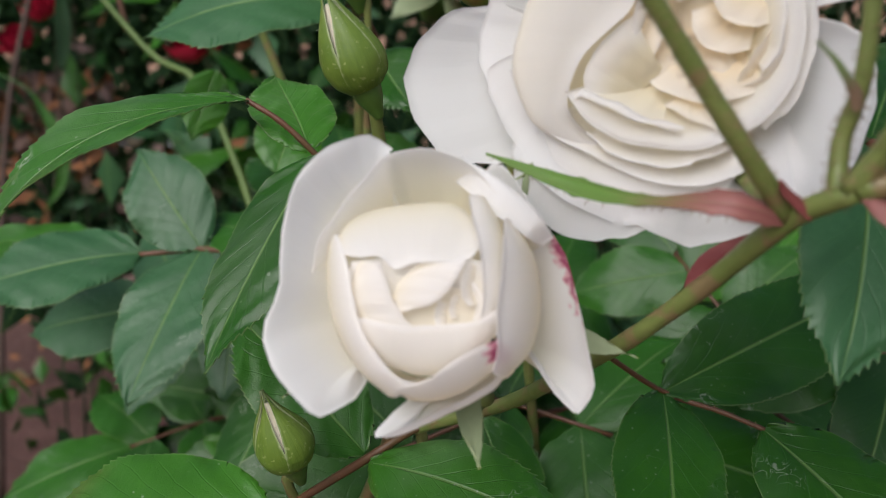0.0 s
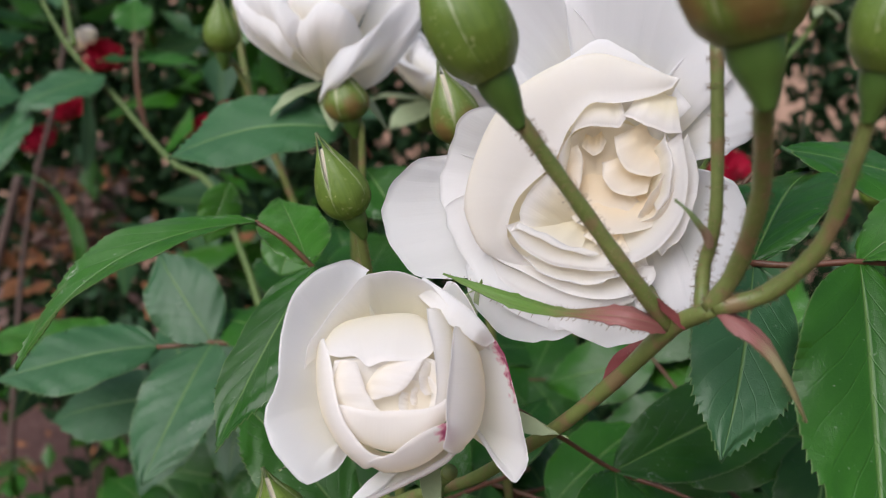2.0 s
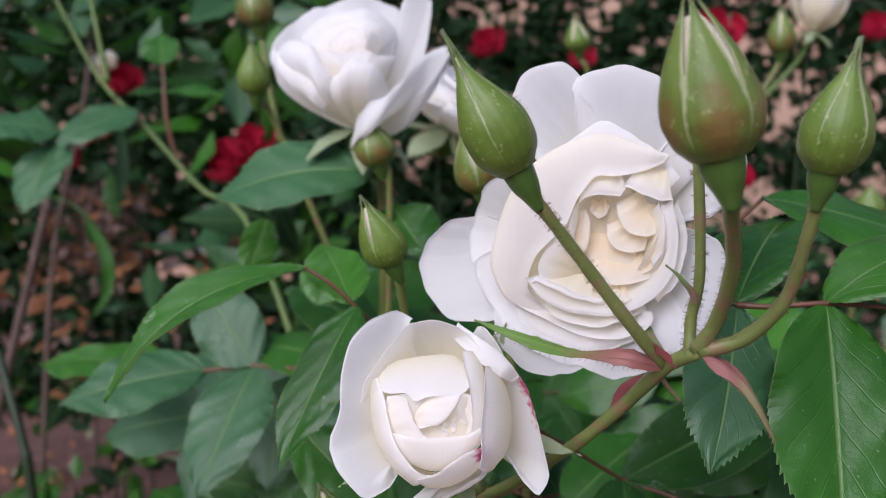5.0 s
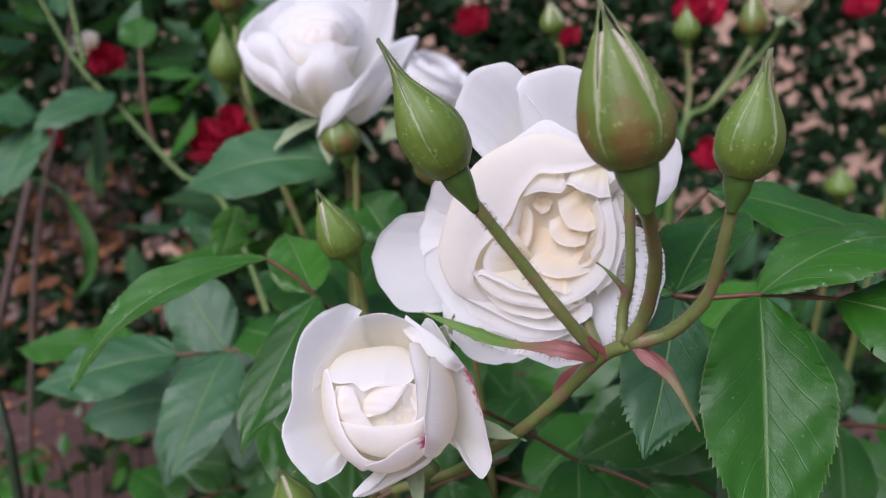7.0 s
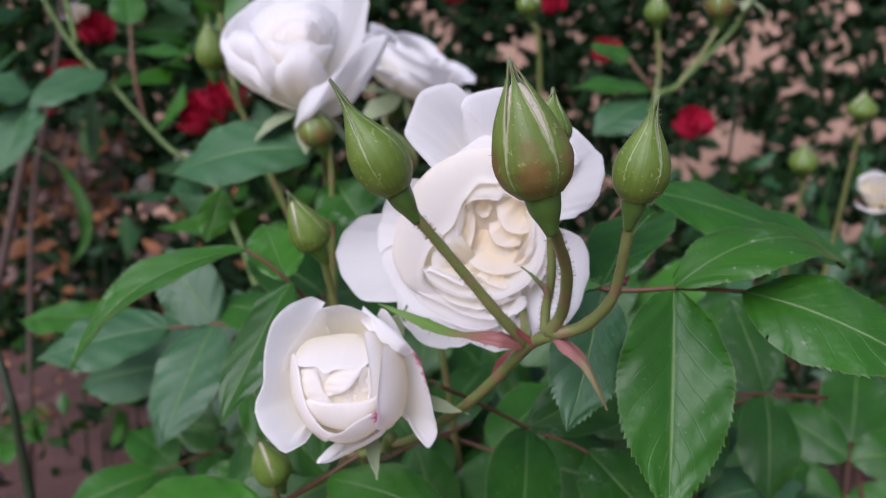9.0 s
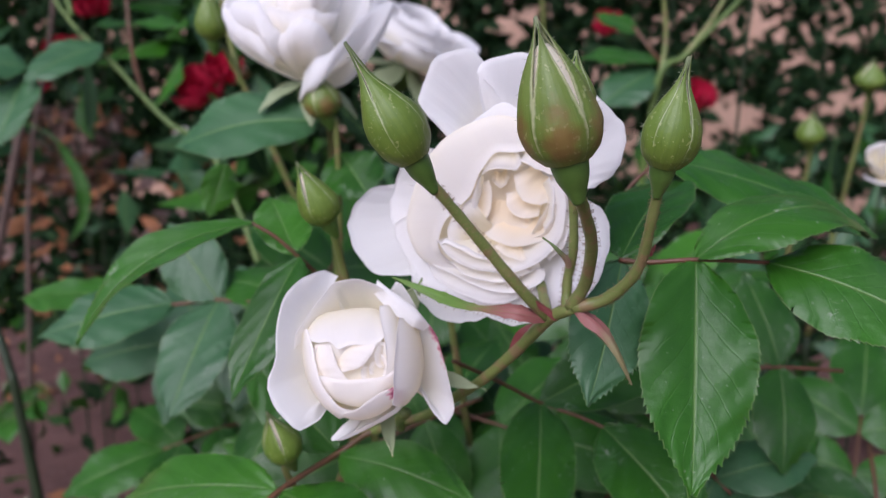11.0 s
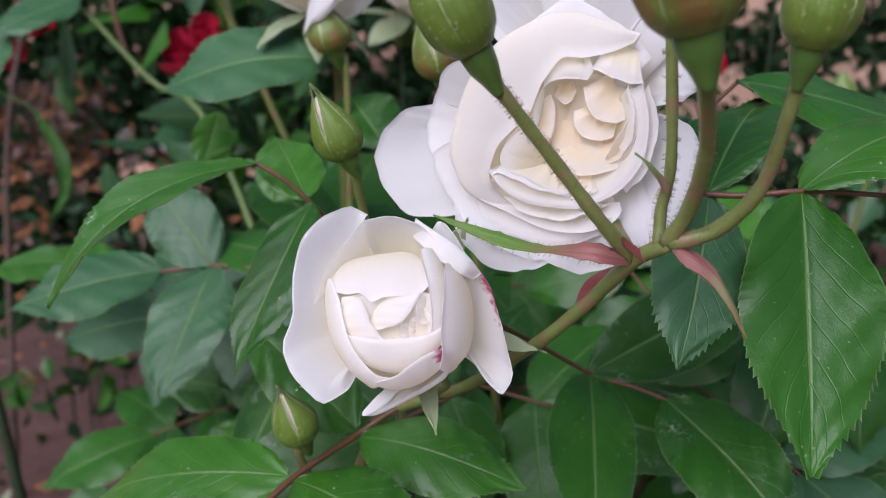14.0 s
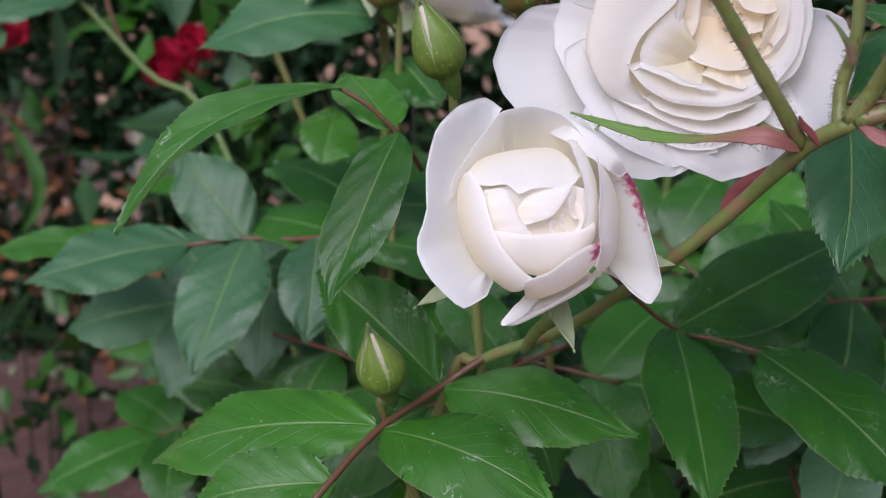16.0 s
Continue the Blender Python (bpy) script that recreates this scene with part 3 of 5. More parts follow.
def half_open_rose():
    ob = new("rose_bloom")
    ob.matrix_basis = flower_frame((0.0583, 0.2151, 0.7750), (0.030, -0.970, 0.242))
    tagged(ob, "half-open white garden rose, cupped, with magenta rain spots", "rose", "white rose blooms")
    sculpted(ob, [(-16.8, 5.9, -3.1), (-10.0, 7.1, -3.1), (-3.7, 7.3, -3.1), (3.9, 7.0, -3.1), (8.4, 5.4, -3.1)], [(-16.6, -0.3, -4.0), (-9.8, -0.1, -4.0), (-3.5, 0.1, -4.0), (3.4, 0.3, -4.0), (8.6, 0.5, -4.0)], SOFT_CREAM, (-3.2, -6.7, -4.3), seed=18, ruffle=0.07, lip=0.05, nu=33, spread=0.75)
    sculpted(ob, [(-4.7, 2.8, -3.4), (-1.0, 3.9, -2.9), (3.0, 3.7, -2.5), (6.0, 0.4, -2.9), (5.2, -3.6, -3.9)], [(-3.5, 0.1, -5.2), (-0.7, 0.2, -5.2), (2.2, 0.0, -5.2), (3.9, -1.6, -5.2), (3.2, -3.7, -5.2)], SOFT_CREAM, (0.9, -1.3, -6.7), seed=1, ruffle=0.07, lip=0.05, nu=33, spread=0.75)
    sculpted(ob, [(3.0, 6.4, -1.3), (2.1, 3.9, -0.7), (2.0, 1.2, -0.7), (3.2, -0.9, -1.5)], [(4.4, 5.9, -3.2), (4.0, 3.8, -3.2), (3.8, 1.3, -3.2), (4.6, -0.6, -3.2)], SOFT_CREAM, (4.4, 2.6, -5.7), seed=2, ruffle=0.07, lip=0.05, nu=33, spread=0.75)
    sculpted(ob, [(-1.8, -0.3, -2.6), (-2.4, -2.3, -2.0), (-2.1, -4.5, -2.6)], [(0.1, -0.7, -4.2), (-0.3, -2.4, -4.2), (-0.2, -4.5, -4.2)], SOFT_CREAM, (0.0, -2.6, -6.2), seed=3, ruffle=0.07, lip=0.05, nu=33, spread=0.75)
    sculpted(ob, [(0.9, 1.0, -3.0), (0.1, -0.8, -2.4), (0.3, -3.0, -3.0)], [(2.1, 0.5, -4.2), (1.7, -1.0, -4.2), (1.7, -3.0, -4.2)], SOFT_CREAM, (1.9, -1.2, -6.2), seed=4, ruffle=0.07, lip=0.05, nu=33, spread=0.75)
    sculpted(ob, [(2.8, 6.6, -0.3), (1.4, 4.1, -0.1), (-0.2, 1.6, -0.1), (-1.7, -0.1, -0.3), (-3.4, -1.1, -0.7), (-5.4, -1.6, -1.3)], [(-3.5, 6.2, -2.3), (-5.7, 4.9, -2.3), (-7.4, 3.2, -2.3), (-8.3, 1.4, -2.3), (-8.7, -0.3, -2.3), (-8.8, -2.0, -2.3)], SOFT_CREAM, (-8.1, 2.3, -5.2), seed=5, ruffle=0.07, lip=0.05, nu=33, spread=0.75)
    sculpted(ob, [(-11.6, 5.6, -1.5), (-10.6, 2.5, -1.1), (-9.2, -0.6, -0.9), (-7.6, -3.0, -0.9), (-6.0, -4.7, -1.5)], [(-15.4, 5.9, -2.8), (-16.2, 2.6, -2.8), (-16.1, -0.6, -2.8), (-14.9, -3.2, -2.8), (-12.1, -5.3, -2.8)], SOFT_CREAM, (-16.3, -0.2, -9.4), seed=6, ruffle=0.07, lip=0.05, nu=33, spread=0.75)
    sculpted(ob, [(-16.9, -3.0, -2.3), (-12.8, -3.9, -1.1), (-8.8, -4.5, -0.5), (-4.0, -4.5, -0.2), (0.8, -4.0, -0.2), (5.4, -3.2, -0.7), (8.0, -1.5, -2.1)], [(-16.1, -6.2, -5.1), (-12.6, -9.7, -4.6), (-8.8, -11.7, -4.1), (-4.0, -12.8, -4.1), (1.1, -11.7, -4.1), (5.4, -8.9, -4.6), (8.3, -5.7, -5.1)], SOFT_CREAM, (-4.2, -10.6, -12.0), seed=7, ruffle=0.07, lip=0.05, nu=33, spread=0.75)
    sculpted(ob, [(-20.2, 6.0, -6.8), (-18.6, -2.0, -4.6), (-15.6, -8.2, -4.0), (-10.6, -12.4, -4.0), (-5.0, -14.4, -4.2), (2.0, -13.4, -4.6), (8.0, -9.5, -6.0)], [(-20.6, 2.0, -9.5), (-18.8, -5.0, -8.0), (-15.6, -10.4, -7.5), (-10.4, -14.2, -7.5), (-4.6, -16.0, -7.5), (2.4, -15.0, -8.0), (8.4, -11.0, -9.0)], SOFT_CREAM, (-8.0, -10.0, -15.0), seed=19, ruffle=0.07, nu=33, spread=0.75)
    sculpted(ob, [(-18.0, 7.1, -3.1), (-15.1, 6.7, -1.9), (-11.9, 6.8, -1.5), (-9.4, 4.9, -1.3), (-6.5, 5.9, -1.3), (-3.1, 6.2, -1.3), (0.2, 6.2, -1.5), (3.3, 7.1, -1.9), (5.0, 9.0, -3.1)], [(-20.6, 9.4, -9.0), (-18.4, 12.5, -8.5), (-15.0, 14.3, -8.0), (-10.8, 15.5, -7.5), (-6.7, 16.1, -7.5), (-2.9, 16.5, -7.5), (0.7, 16.4, -8.0), (3.5, 14.9, -8.5), (5.4, 11.7, -9.0)], WHITE, (-8.2, 15.8, -19.0), seed=8, ruffle=0.07, lip=0.05, nu=33, spread=0.75)
    sculpted(ob, [(2.8, 18.1, -4.8), (3.6, 14.1, -1.4), (4.6, 9.7, 0.0), (5.4, 5.4, 0.4), (5.7, 0.9, 0.2), (5.4, -3.4, -1.3)], [(6.5, 17.9, -9.2), (8.2, 13.9, -6.7), (9.3, 9.6, -5.7), (9.8, 5.2, -5.2), (9.8, 0.5, -5.2), (9.0, -3.9, -6.2)], WHITE, (9.3, 7.3, -14.0), seed=9, ruffle=0.07, lip=0.05, nu=33, spread=0.75)
    sculpted(ob, [(9.1, 14.3, -3.5), (8.8, 9.8, 0.6), (8.4, 5.0, 2.0), (8.1, 0.2, 2.4), (8.0, -4.5, 2.6), (8.1, -8.2, 2.4), (7.6, -11.6, 0.6)], [(11.5, 13.6, -11.0), (14.2, 9.7, -10.0), (15.6, 4.9, -9.5), (16.1, -0.1, -9.5), (15.6, -5.1, -9.5), (14.2, -9.3, -9.5), (11.0, -13.2, -10.0)], WHITE, (15.0, -0.1, -20.0), seed=10, ruffle=0.07, lip=0.05, nu=33, spread=0.75)
    sculpted(ob, [(-8.2, -15.2, -0.6), (-5.2, -14.0, 1.2), (-2.3, -12.7, 2.4), (0.3, -10.6, 2.8), (3.0, -8.8, 3.0), (5.8, -7.4, 3.0), (8.4, -6.3, 2.0)], [(-7.6, -16.8, -6.0), (-4.4, -17.3, -5.5), (-0.9, -16.9, -5.0), (2.5, -15.7, -5.0), (5.4, -13.9, -5.0), (7.5, -12.2, -5.5), (9.2, -10.3, -6.0)], STAIN_B, (1.5, -16.0, -15.0), seed=16, ruffle=0.07, lip=0.05, nu=33, spread=0.75)
    sculpted(ob, [(-19.9, 10.7, -5.8), (-17.4, 5.7, -1.9), (-16.2, -0.3, -0.7), (-14.4, -5.5, -0.3), (-11.8, -9.5, -0.3), (-8.8, -12.7, -0.5), (-5.8, -14.6, -1.7)], [(-21.7, 9.7, -10.3), (-21.3, 4.5, -7.3), (-20.6, -0.7, -6.3), (-18.9, -6.0, -5.8), (-16.6, -10.3, -5.8), (-13.6, -14.1, -5.8), (-9.9, -17.1, -6.8)], WHITE, (-19.2, -5.4, -16.0), seed=17, ruffle=0.07, lip=0.05, nu=33, spread=0.75)
    sculpted(ob, [(0.7, 22.0, -14.0), (4.0, 18.4, -9.5), (7.3, 15.8, -8.0), (10.8, 13.2, -7.8), (13.8, 11.5, -8.8), (16.2, 10.3, -12.0)], [(1.6, 24.3, -16.0), (5.3, 21.8, -12.5), (9.2, 19.4, -11.5), (12.9, 16.3, -11.5), (15.2, 13.6, -12.5), (16.9, 10.6, -15.0)], OUTER, seed=15, ruffle=0.12)
    sculpted(ob, [(-25.0, 2.8, -11.0), (-23.1, 9.5, -8.0), (-18.5, 16.8, -7.0), (-13.5, 23.6, -7.0), (-9.4, 26.1, -7.0), (-2.7, 26.4, -7.0), (3.7, 22.9, -7.0), (10.1, 16.2, -7.5), (17.3, 9.6, -10.0)], (-6.5, 19.8, -17.0), WHITE, seed=11, ruffle=0.3, lip=0.4)
    sculpted(ob, [(-11.8, 26.9, -12.0), (-16.8, 29.2, -9.0), (-21.8, 26.9, -8.0), (-26.9, 21.4, -8.0), (-30.1, 13.9, -7.5), (-30.0, 3.0, -6.5), (-31.2, -7.2, -5.5), (-28.9, -14.6, -5.5), (-23.5, -20.1, -6.0), (-18.0, -18.3, -8.0), (-13.3, -14.6, -12.0)], (-22.4, 3.1, -12.0), OUTER, seed=12, ruffle=0.75, widen=0.9, lip=0.1)
    sculpted(ob, [(5.1, 23.1, -18.0), (7.8, 25.9, -15.0), (11.2, 23.2, -13.5), (15.7, 15.0, -12.0), (20.8, 7.6, -11.5), (23.6, -2.8, -11.5), (26.8, -14.0, -12.5), (24.6, -19.4, -13.5), (20.0, -16.4, -16.0), (14.6, -9.5, -19.0)], (17.8, 0.7, -19.0), STAIN_A, seed=13, ruffle=0.45, widen=0.9)
    sculpted(ob, [(10.3, -11.7, -10.0), (6.8, -14.6, -8.0), (0.7, -18.7, -8.5), (-6.2, -21.9, -9.5), (-12.3, -24.8, -10.5), (-10.1, -21.2, -11.5), (-6.3, -17.6, -14.0)], (0.0, -17.7, -15.0), OUTER, seed=14, ruffle=0.15, widen=0.8)
    solid("hip", [(0.002, -0.046), (0.0042, -0.041), (0.005, -0.035), (0.004, -0.030)], HIP, ob, label="green hip")
    for i, phi in enumerate((282, 212, 130, 60, 345)):
        prof = [(0.004, -0.031), (0.010, -0.033), (0.019, -0.030), (0.030, -0.024)] if i else [(0.004, -0.031), (0.012, -0.030), (0.023, -0.024), (0.031, -0.019)]
        if i in (1, 4):
            prof = [(0.004, -0.031), (0.014, -0.031), (0.026, -0.028), (0.037, -0.027)]
        sepal_on(ob, phi, (9.0, 8.0, 22.0, 22.0, 8.0)[i], prof, SEPAL, seed=i)
    under(stalk("stalk", [(0.0658, 0.2620, 0.7410), (0.0622, 0.2750, 0.7328), (0.0613, 0.2920, 0.7226)], (0.0022, 0.0019, 0.0019), STEM, None), ob)
    return ob


half_open_rose()


def full_rose():
    ob = new("rose_bloom")
    ob.matrix_basis = flower_frame((0.1039, 0.2380, 0.8235), (-0.162, -0.985, 0.061))
    tagged(ob, "fully open white rose with a cream quartered heart", "rose", "white rose blooms")
    low = (0.0, 0.0, -28.0)
    heart = (
        ([(-1.3, 7.8, -2.0), (-0.4, 3.3, -0.6), (2.2, -0.1, -0.2), (6.7, -1.4, -0.4), (10.6, 0.0, -1.5)], (8.3, 9.0, -6.0)),
        ([(-3.9, 1.7, -3.0), (-3.4, -1.8, -2.0), (-1.2, -4.8, -1.6), (2.6, -6.0, -1.6), (6.7, -5.1, -2.4)], (5.6, 2.6, -7.0)),
        ([(-9.7, 6.1, -3.0), (-8.5, 1.9, -2.0), (-8.5, -2.4, -1.8), (-9.9, -6.4, -2.0), (-11.6, -9.4, -3.0)], (-15.6, -0.5, -7.0)),
        ([(-8.9, 6.1, -5.0), (-7.5, 4.3, -4.0), (-5.5, 3.6, -3.6), (-4.0, 4.9, -4.0), (-3.1, 7.1, -5.0)], (-6.4, 9.7, -8.0)),
        ([(-10.6, -11.4, -3.0), (-7.6, -13.4, -1.2), (-2.6, -14.9, -0.4), (3.0, -14.7, -0.2), (8.0, -13.0, -0.6), (11.0, -10.8, -2.0)], (-1.3, -5.6, -6.5)),
        ([(-11.4, -9.6, -5.0), (-6.2, -11.6, -3.6), (-0.5, -11.9, -3.0), (4.3, -10.7, -3.2), (6.6, -9.1, -4.0)], (-3.6, -0.3, -7.5)),
        ([(11.3, 1.2, -0.5), (9.5, -2.3, 0.2), (7.6, -5.6, 0.3), (5.7, -8.9, -0.0), (5.0, -10.9, -1.2)], (9.7, -9.8, -6.0)),
        ([(12.9, 0.1, 0.2), (12.4, -4.2, 0.8), (11.0, -7.7, 0.8), (8.6, -10.3, 0.4), (5.7, -11.9, -1.0)], (13.2, -11.8, -6.0)),
        ([(-7.6, -15.6, -2.0), (-4.2, -17.6, 0.2), (-0.9, -18.9, 0.8), (2.1, -19.7, 1.0), (3.5, -18.8, -0.0)], (-1.4, -13.7, -5.0)))
    collar = (
        ([(-22.4, -14.0, -0.6), (-22.4, -9.5, -0.2), (-20.4, -5.6, 0.2), (-16.9, -1.7, 0.2), (-14.1, 0.6, -0.4)], (-10.7, -12.8, -4.5)),
        ([(-14.4, -6.5, -1.0), (-14.3, -0.3, 0.6), (-13.3, 4.4, 1.2), (-11.2, 7.9, 1.4), (-7.1, 9.9, 1.2), (-2.7, 9.9, 1.0), (-0.5, 9.6, 0.8), (1.3, 12.1, 0.2)], (-8.6, 17.6, -4.0)),
        ([(0.6, 12.7, 0.4), (3.8, 11.2, 1.2), (7.3, 9.7, 1.5), (10.9, 8.6, 1.4), (13.8, 8.7, 0.4)], (8.8, 19.2, -4.0)),
        ([(10.3, 9.0, -1.5), (11.1, 5.4, -0.4), (11.5, 2.0, -0.4), (11.0, -0.9, -1.5)], (14.2, 3.5, -6.0)))
    sculpted(ob, [(-16.0, 5.5, -6.5), (-3.1, 12.1, -6.5), (13.1, 5.9, -6.5)], [(-16.0, -1.9, -7.2), (-2.8, -0.3, -7.6), (13.4, -1.3, -7.2)], CREAM, (-1.6, -13.9, -7.0), seed=19, spread=0.7)
    for i, (rim, foot) in enumerate(heart + collar):
        c, f = np.array(rim[len(rim) // 2]), np.array(foot)
        mid = c * 0.52 + f * 0.48 + np.array((0, 0, 0.8 if i < len(heart) else 1.6))
        sculpted(ob, rim, mid, CREAM if i < len(heart) else WHITE, foot, seed=20 + i, ruffle=0.10, nu=25, nv=13, spread=0.55, lip=0.1)
    hood = (([(-19.0, -23.0, -3.2), (-23.0, -19.8, -1.4), (-25.2, -15.5, 0.2), (-23.6, -8.8, 1.6), (-20.1, -4.1, 2.2), (-15.3, 1.0, 2.5), (-13.2, 5.7, 2.6), (-11.0, 9.5, 2.6), (-7.2, 14.5, 2.4), (-2.7, 15.3, 2.2), (1.9, 15.8, 2.0), (6.7, 17.0, 1.4), (11.3, 18.8, 0.2)], [(-20.5, -22.5, -6.0), (-26.8, -20.0, -4.2), (-30.6, -17.1, -2.0), (-34.6, -9.9, -1.2), (-33.9, -0.7, -0.8), (-30.7, 9.4, -0.6), (-24.9, 17.7, -0.6), (-17.5, 22.7, -0.6), (-10.1, 25.3, -0.6), (-4.6, 26.1, -0.8), (0.9, 24.4, -1.0), (6.5, 21.8, -1.4), (11.8, 18.9, -2.2)]),)
    cups = (
        ([(-24.2, -14.3, 0.0), (-21.7, -13.5, 1.2), (-17.4, -15.1, 1.4), (-12.5, -17.3, 1.4), (-7.6, -18.7, 1.3), (-3.5, -19.7, 0.4)], [(-20.6, -13.7, -2.6), (-19.0, -13.1, -1.4), (-16.2, -14.2, -1.2), (-13.0, -15.6, -1.2), (-9.8, -16.5, -1.3), (-7.2, -17.2, -2.2)]),
        ([(10.2, 8.6, 0.2), (11.7, 3.8, 1.0), (12.2, -1.1, 1.2), (11.6, -5.8, 1.0), (9.2, -10.1, -0.5)], [(7.9, 5.5, -3.3), (8.9, 2.4, -2.5), (9.2, -0.8, -2.3), (8.8, -3.9, -2.5), (7.2, -6.6, -4.0)]),
        ([(-25.8, -14.0, 0.6), (-23.5, -17.3, 0.9), (-19.7, -20.3, 0.8), (-15.3, -22.5, 0.6), (-9.9, -23.6, 0.5), (-4.5, -23.9, 0.5), (1.1, -22.7, 0.5), (7.0, -19.9, 0.6), (11.9, -15.6, 0.8), (14.8, -10.5, 0.9), (15.8, -4.2, 0.8), (15.3, 2.0, 0.6), (13.5, 8.8, 0.0)], [(-18.3, -10.5, -3.8), (-16.9, -12.7, -3.5), (-14.4, -14.6, -3.6), (-11.6, -16.0, -3.8), (-8.1, -16.8, -3.9), (-4.6, -17.0, -3.9), (-1.0, -16.3, -3.9), (2.9, -14.5, -3.8), (6.1, -11.7, -3.6), (8.1, -8.3, -3.5), (8.7, -4.2, -3.6), (8.4, -0.1, -3.8), (7.2, 4.3, -4.4)]),
        ([(-21.7, -21.1, -1.4), (-17.5, -24.1, -0.4), (-12.3, -26.2, -0.2), (-7.1, -27.0, -0.3), (-2.3, -26.4, -0.3), (2.5, -24.4, -0.5), (6.7, -22.1, -1.4)], [(-17.0, -18.0, -6.7), (-14.3, -19.9, -5.7), (-10.9, -21.3, -5.5), (-7.5, -21.8, -5.6), (-4.4, -21.4, -5.6), (-1.2, -20.2, -5.8), (1.5, -18.7, -6.7)]),
        ([(-36.9, -10.0, -1.2), (-35.8, -13.2, -0.8), (-32.2, -18.4, -0.6), (-27.2, -22.2, -0.6), (-21.9, -24.8, -0.7), (-16.0, -27.8, -0.9), (-8.6, -30.0, -1.1), (-1.7, -30.4, -1.2), (4.0, -29.5, -1.3), (8.1, -27.1, -1.4), (9.4, -24.0, -1.6), (8.9, -21.8, -2.2)], [(-27.1, -9.6, -7.4), (-26.3, -11.7, -7.0), (-23.9, -15.1, -6.8), (-20.7, -17.5, -6.8), (-17.3, -19.3, -6.9), (-13.5, -21.2, -7.1), (-8.6, -22.7, -7.3), (-4.2, -23.0, -7.4), (-0.4, -22.4, -7.5), (2.3, -20.8, -7.6), (3.2, -18.8, -7.8), (2.8, -17.4, -8.4)]),
        ([(11.0, -19.6, -2.2), (14.4, -15.7, -1.2), (17.0, -10.2, -0.9), (18.0, -3.9, -0.8), (17.4, 2.8, -1.0), (15.3, 9.0, -1.8)], [(7.4, -14.8, -9.3), (9.6, -12.2, -8.3), (11.4, -8.6, -8.0), (12.0, -4.4, -7.9), (11.7, 0.0, -8.1), (10.3, 4.1, -8.9)]))
    for i, (rim, mid) in enumerate(hood + cups):
        sculpted(ob, rim, mid, WHITE, (0.0, 0.0, -16.0 - 1.5 * i), 1.0, 0.12, 0.22, 40 + i, nu=41)
    sculpted(ob, [(-30.4, -21.3, -3.6), (-27.0, -26.8, -3.0), (-17.3, -32.7, -2.9), (-6.3, -34.3, -2.9), (3.5, -31.6, -2.9), (8.5, -24.0, -3.1)], (-9.0, -22.0, -8.0), WHITE, low, 1.0, 0.15, 0.3, 51)
    outer = (
        ([(-22.7, 19.6, -3.1), (-15.1, 25.0, -2.6), (-5.8, 30.2, -2.4), (3.5, 26.6, -2.4), (11.6, 20.1, -2.5), (15.5, 15.2, -3.0)], (-3.1, 15.3, -9.1)),
        ([(-30.1, 15.6, -9.6), (-38.5, 14.0, -8.8), (-42.4, 5.7, -8.7), (-44.0, -3.4, -8.7), (-41.9, -13.4, -8.8), (-31.3, -21.3, -9.5)], (-29.0, 0.0, -15.3)),
        ([(-40.3, 4.5, -10.5), (-50.4, 1.7, -9.8), (-57.0, -3.5, -9.8), (-59.5, -11.3, -9.9), (-57.3, -20.2, -9.9), (-50.4, -27.0, -9.8), (-40.2, -28.6, -9.8), (-29.2, -25.9, -10.5)], (-35.8, -11.3, -16.1)),
        ([(-21.0, 16.4, -4.4), (-29.9, 25.7, -4.3), (-33.7, 32.3, -4.1), (-32.3, 37.7, -4.1), (-28.2, 44.8, -4.0), (-21.1, 47.8, -4.1), (-15.1, 45.9, -4.1), (-12.9, 39.4, -4.3)], (-15.1, 26.3, -10.3)),
        ([(-14.5, 37.2, -4.3), (-12.9, 43.5, -3.8), (-4.1, 45.9, -3.8), (5.8, 45.2, -3.8), (13.4, 40.9, -3.8), (19.9, 33.9, -3.8), (25.5, 22.9, -4.3)], (2.5, 25.2, -10.0)),
        ([(17.9, 31.8, -4.8), (23.8, 33.4, -4.3), (30.1, 26.7, -4.2), (33.6, 19.6, -4.2), (30.7, 9.8, -4.2), (24.4, 4.9, -4.5)], (16.9, 14.2, -10.3)),
        ([(23.3, -0.0, -4.6), (28.2, -5.5, -4.2), (30.0, -14.3, -4.0), (26.5, -25.3, -4.1), (20.0, -32.8, -4.0), (12.4, -36.2, -4.3), (5.8, -32.9, -4.8)], (13.5, -14.3, -10.3)),
        ([(-35.9, -25.3, -4.8), (-34.8, -31.8, -4.4), (-28.2, -39.4, -4.3), (-19.5, -42.2, -4.3), (-11.8, -40.6, -4.3), (-3.0, -35.1, -4.5)], (-15.0, -19.9, -10.6)),
        ([(-17.3, -32.9, -4.8), (-9.6, -39.4, -4.2), (-1.9, -41.6, -4.1), (6.8, -40.5, -4.1), (15.6, -35.1, -4.3), (20.0, -29.6, -4.8)], (2.0, -21.0, -10.3)),
        ([(-41.3, -9.9, -4.1), (-39.1, -18.6, -3.7), (-31.4, -29.5, -3.6), (-21.6, -36.1, -3.6), (-10.7, -38.3, -3.7), (-1.9, -35.0, -4.1)], (-19.4, -18.7, -9.8)))
    for i, (rim, mid) in enumerate(outer):
        sculpted(ob, rim, mid, OUTER, low, 0.9, 0.25, 0.45, 60 + i)
    solid("hip", [(0.002, -0.040), (0.0055, -0.034), (0.0065, -0.026), (0.004, -0.019)], HIP, ob, label="green hip")
    for i in range(5):
        sepal_on(ob, 20 + i * 72, 24.0, [(0.004, -0.022), (0.010, -0.025), (0.018, -0.026), (0.025, -0.024)], SEPAL, seed=i)
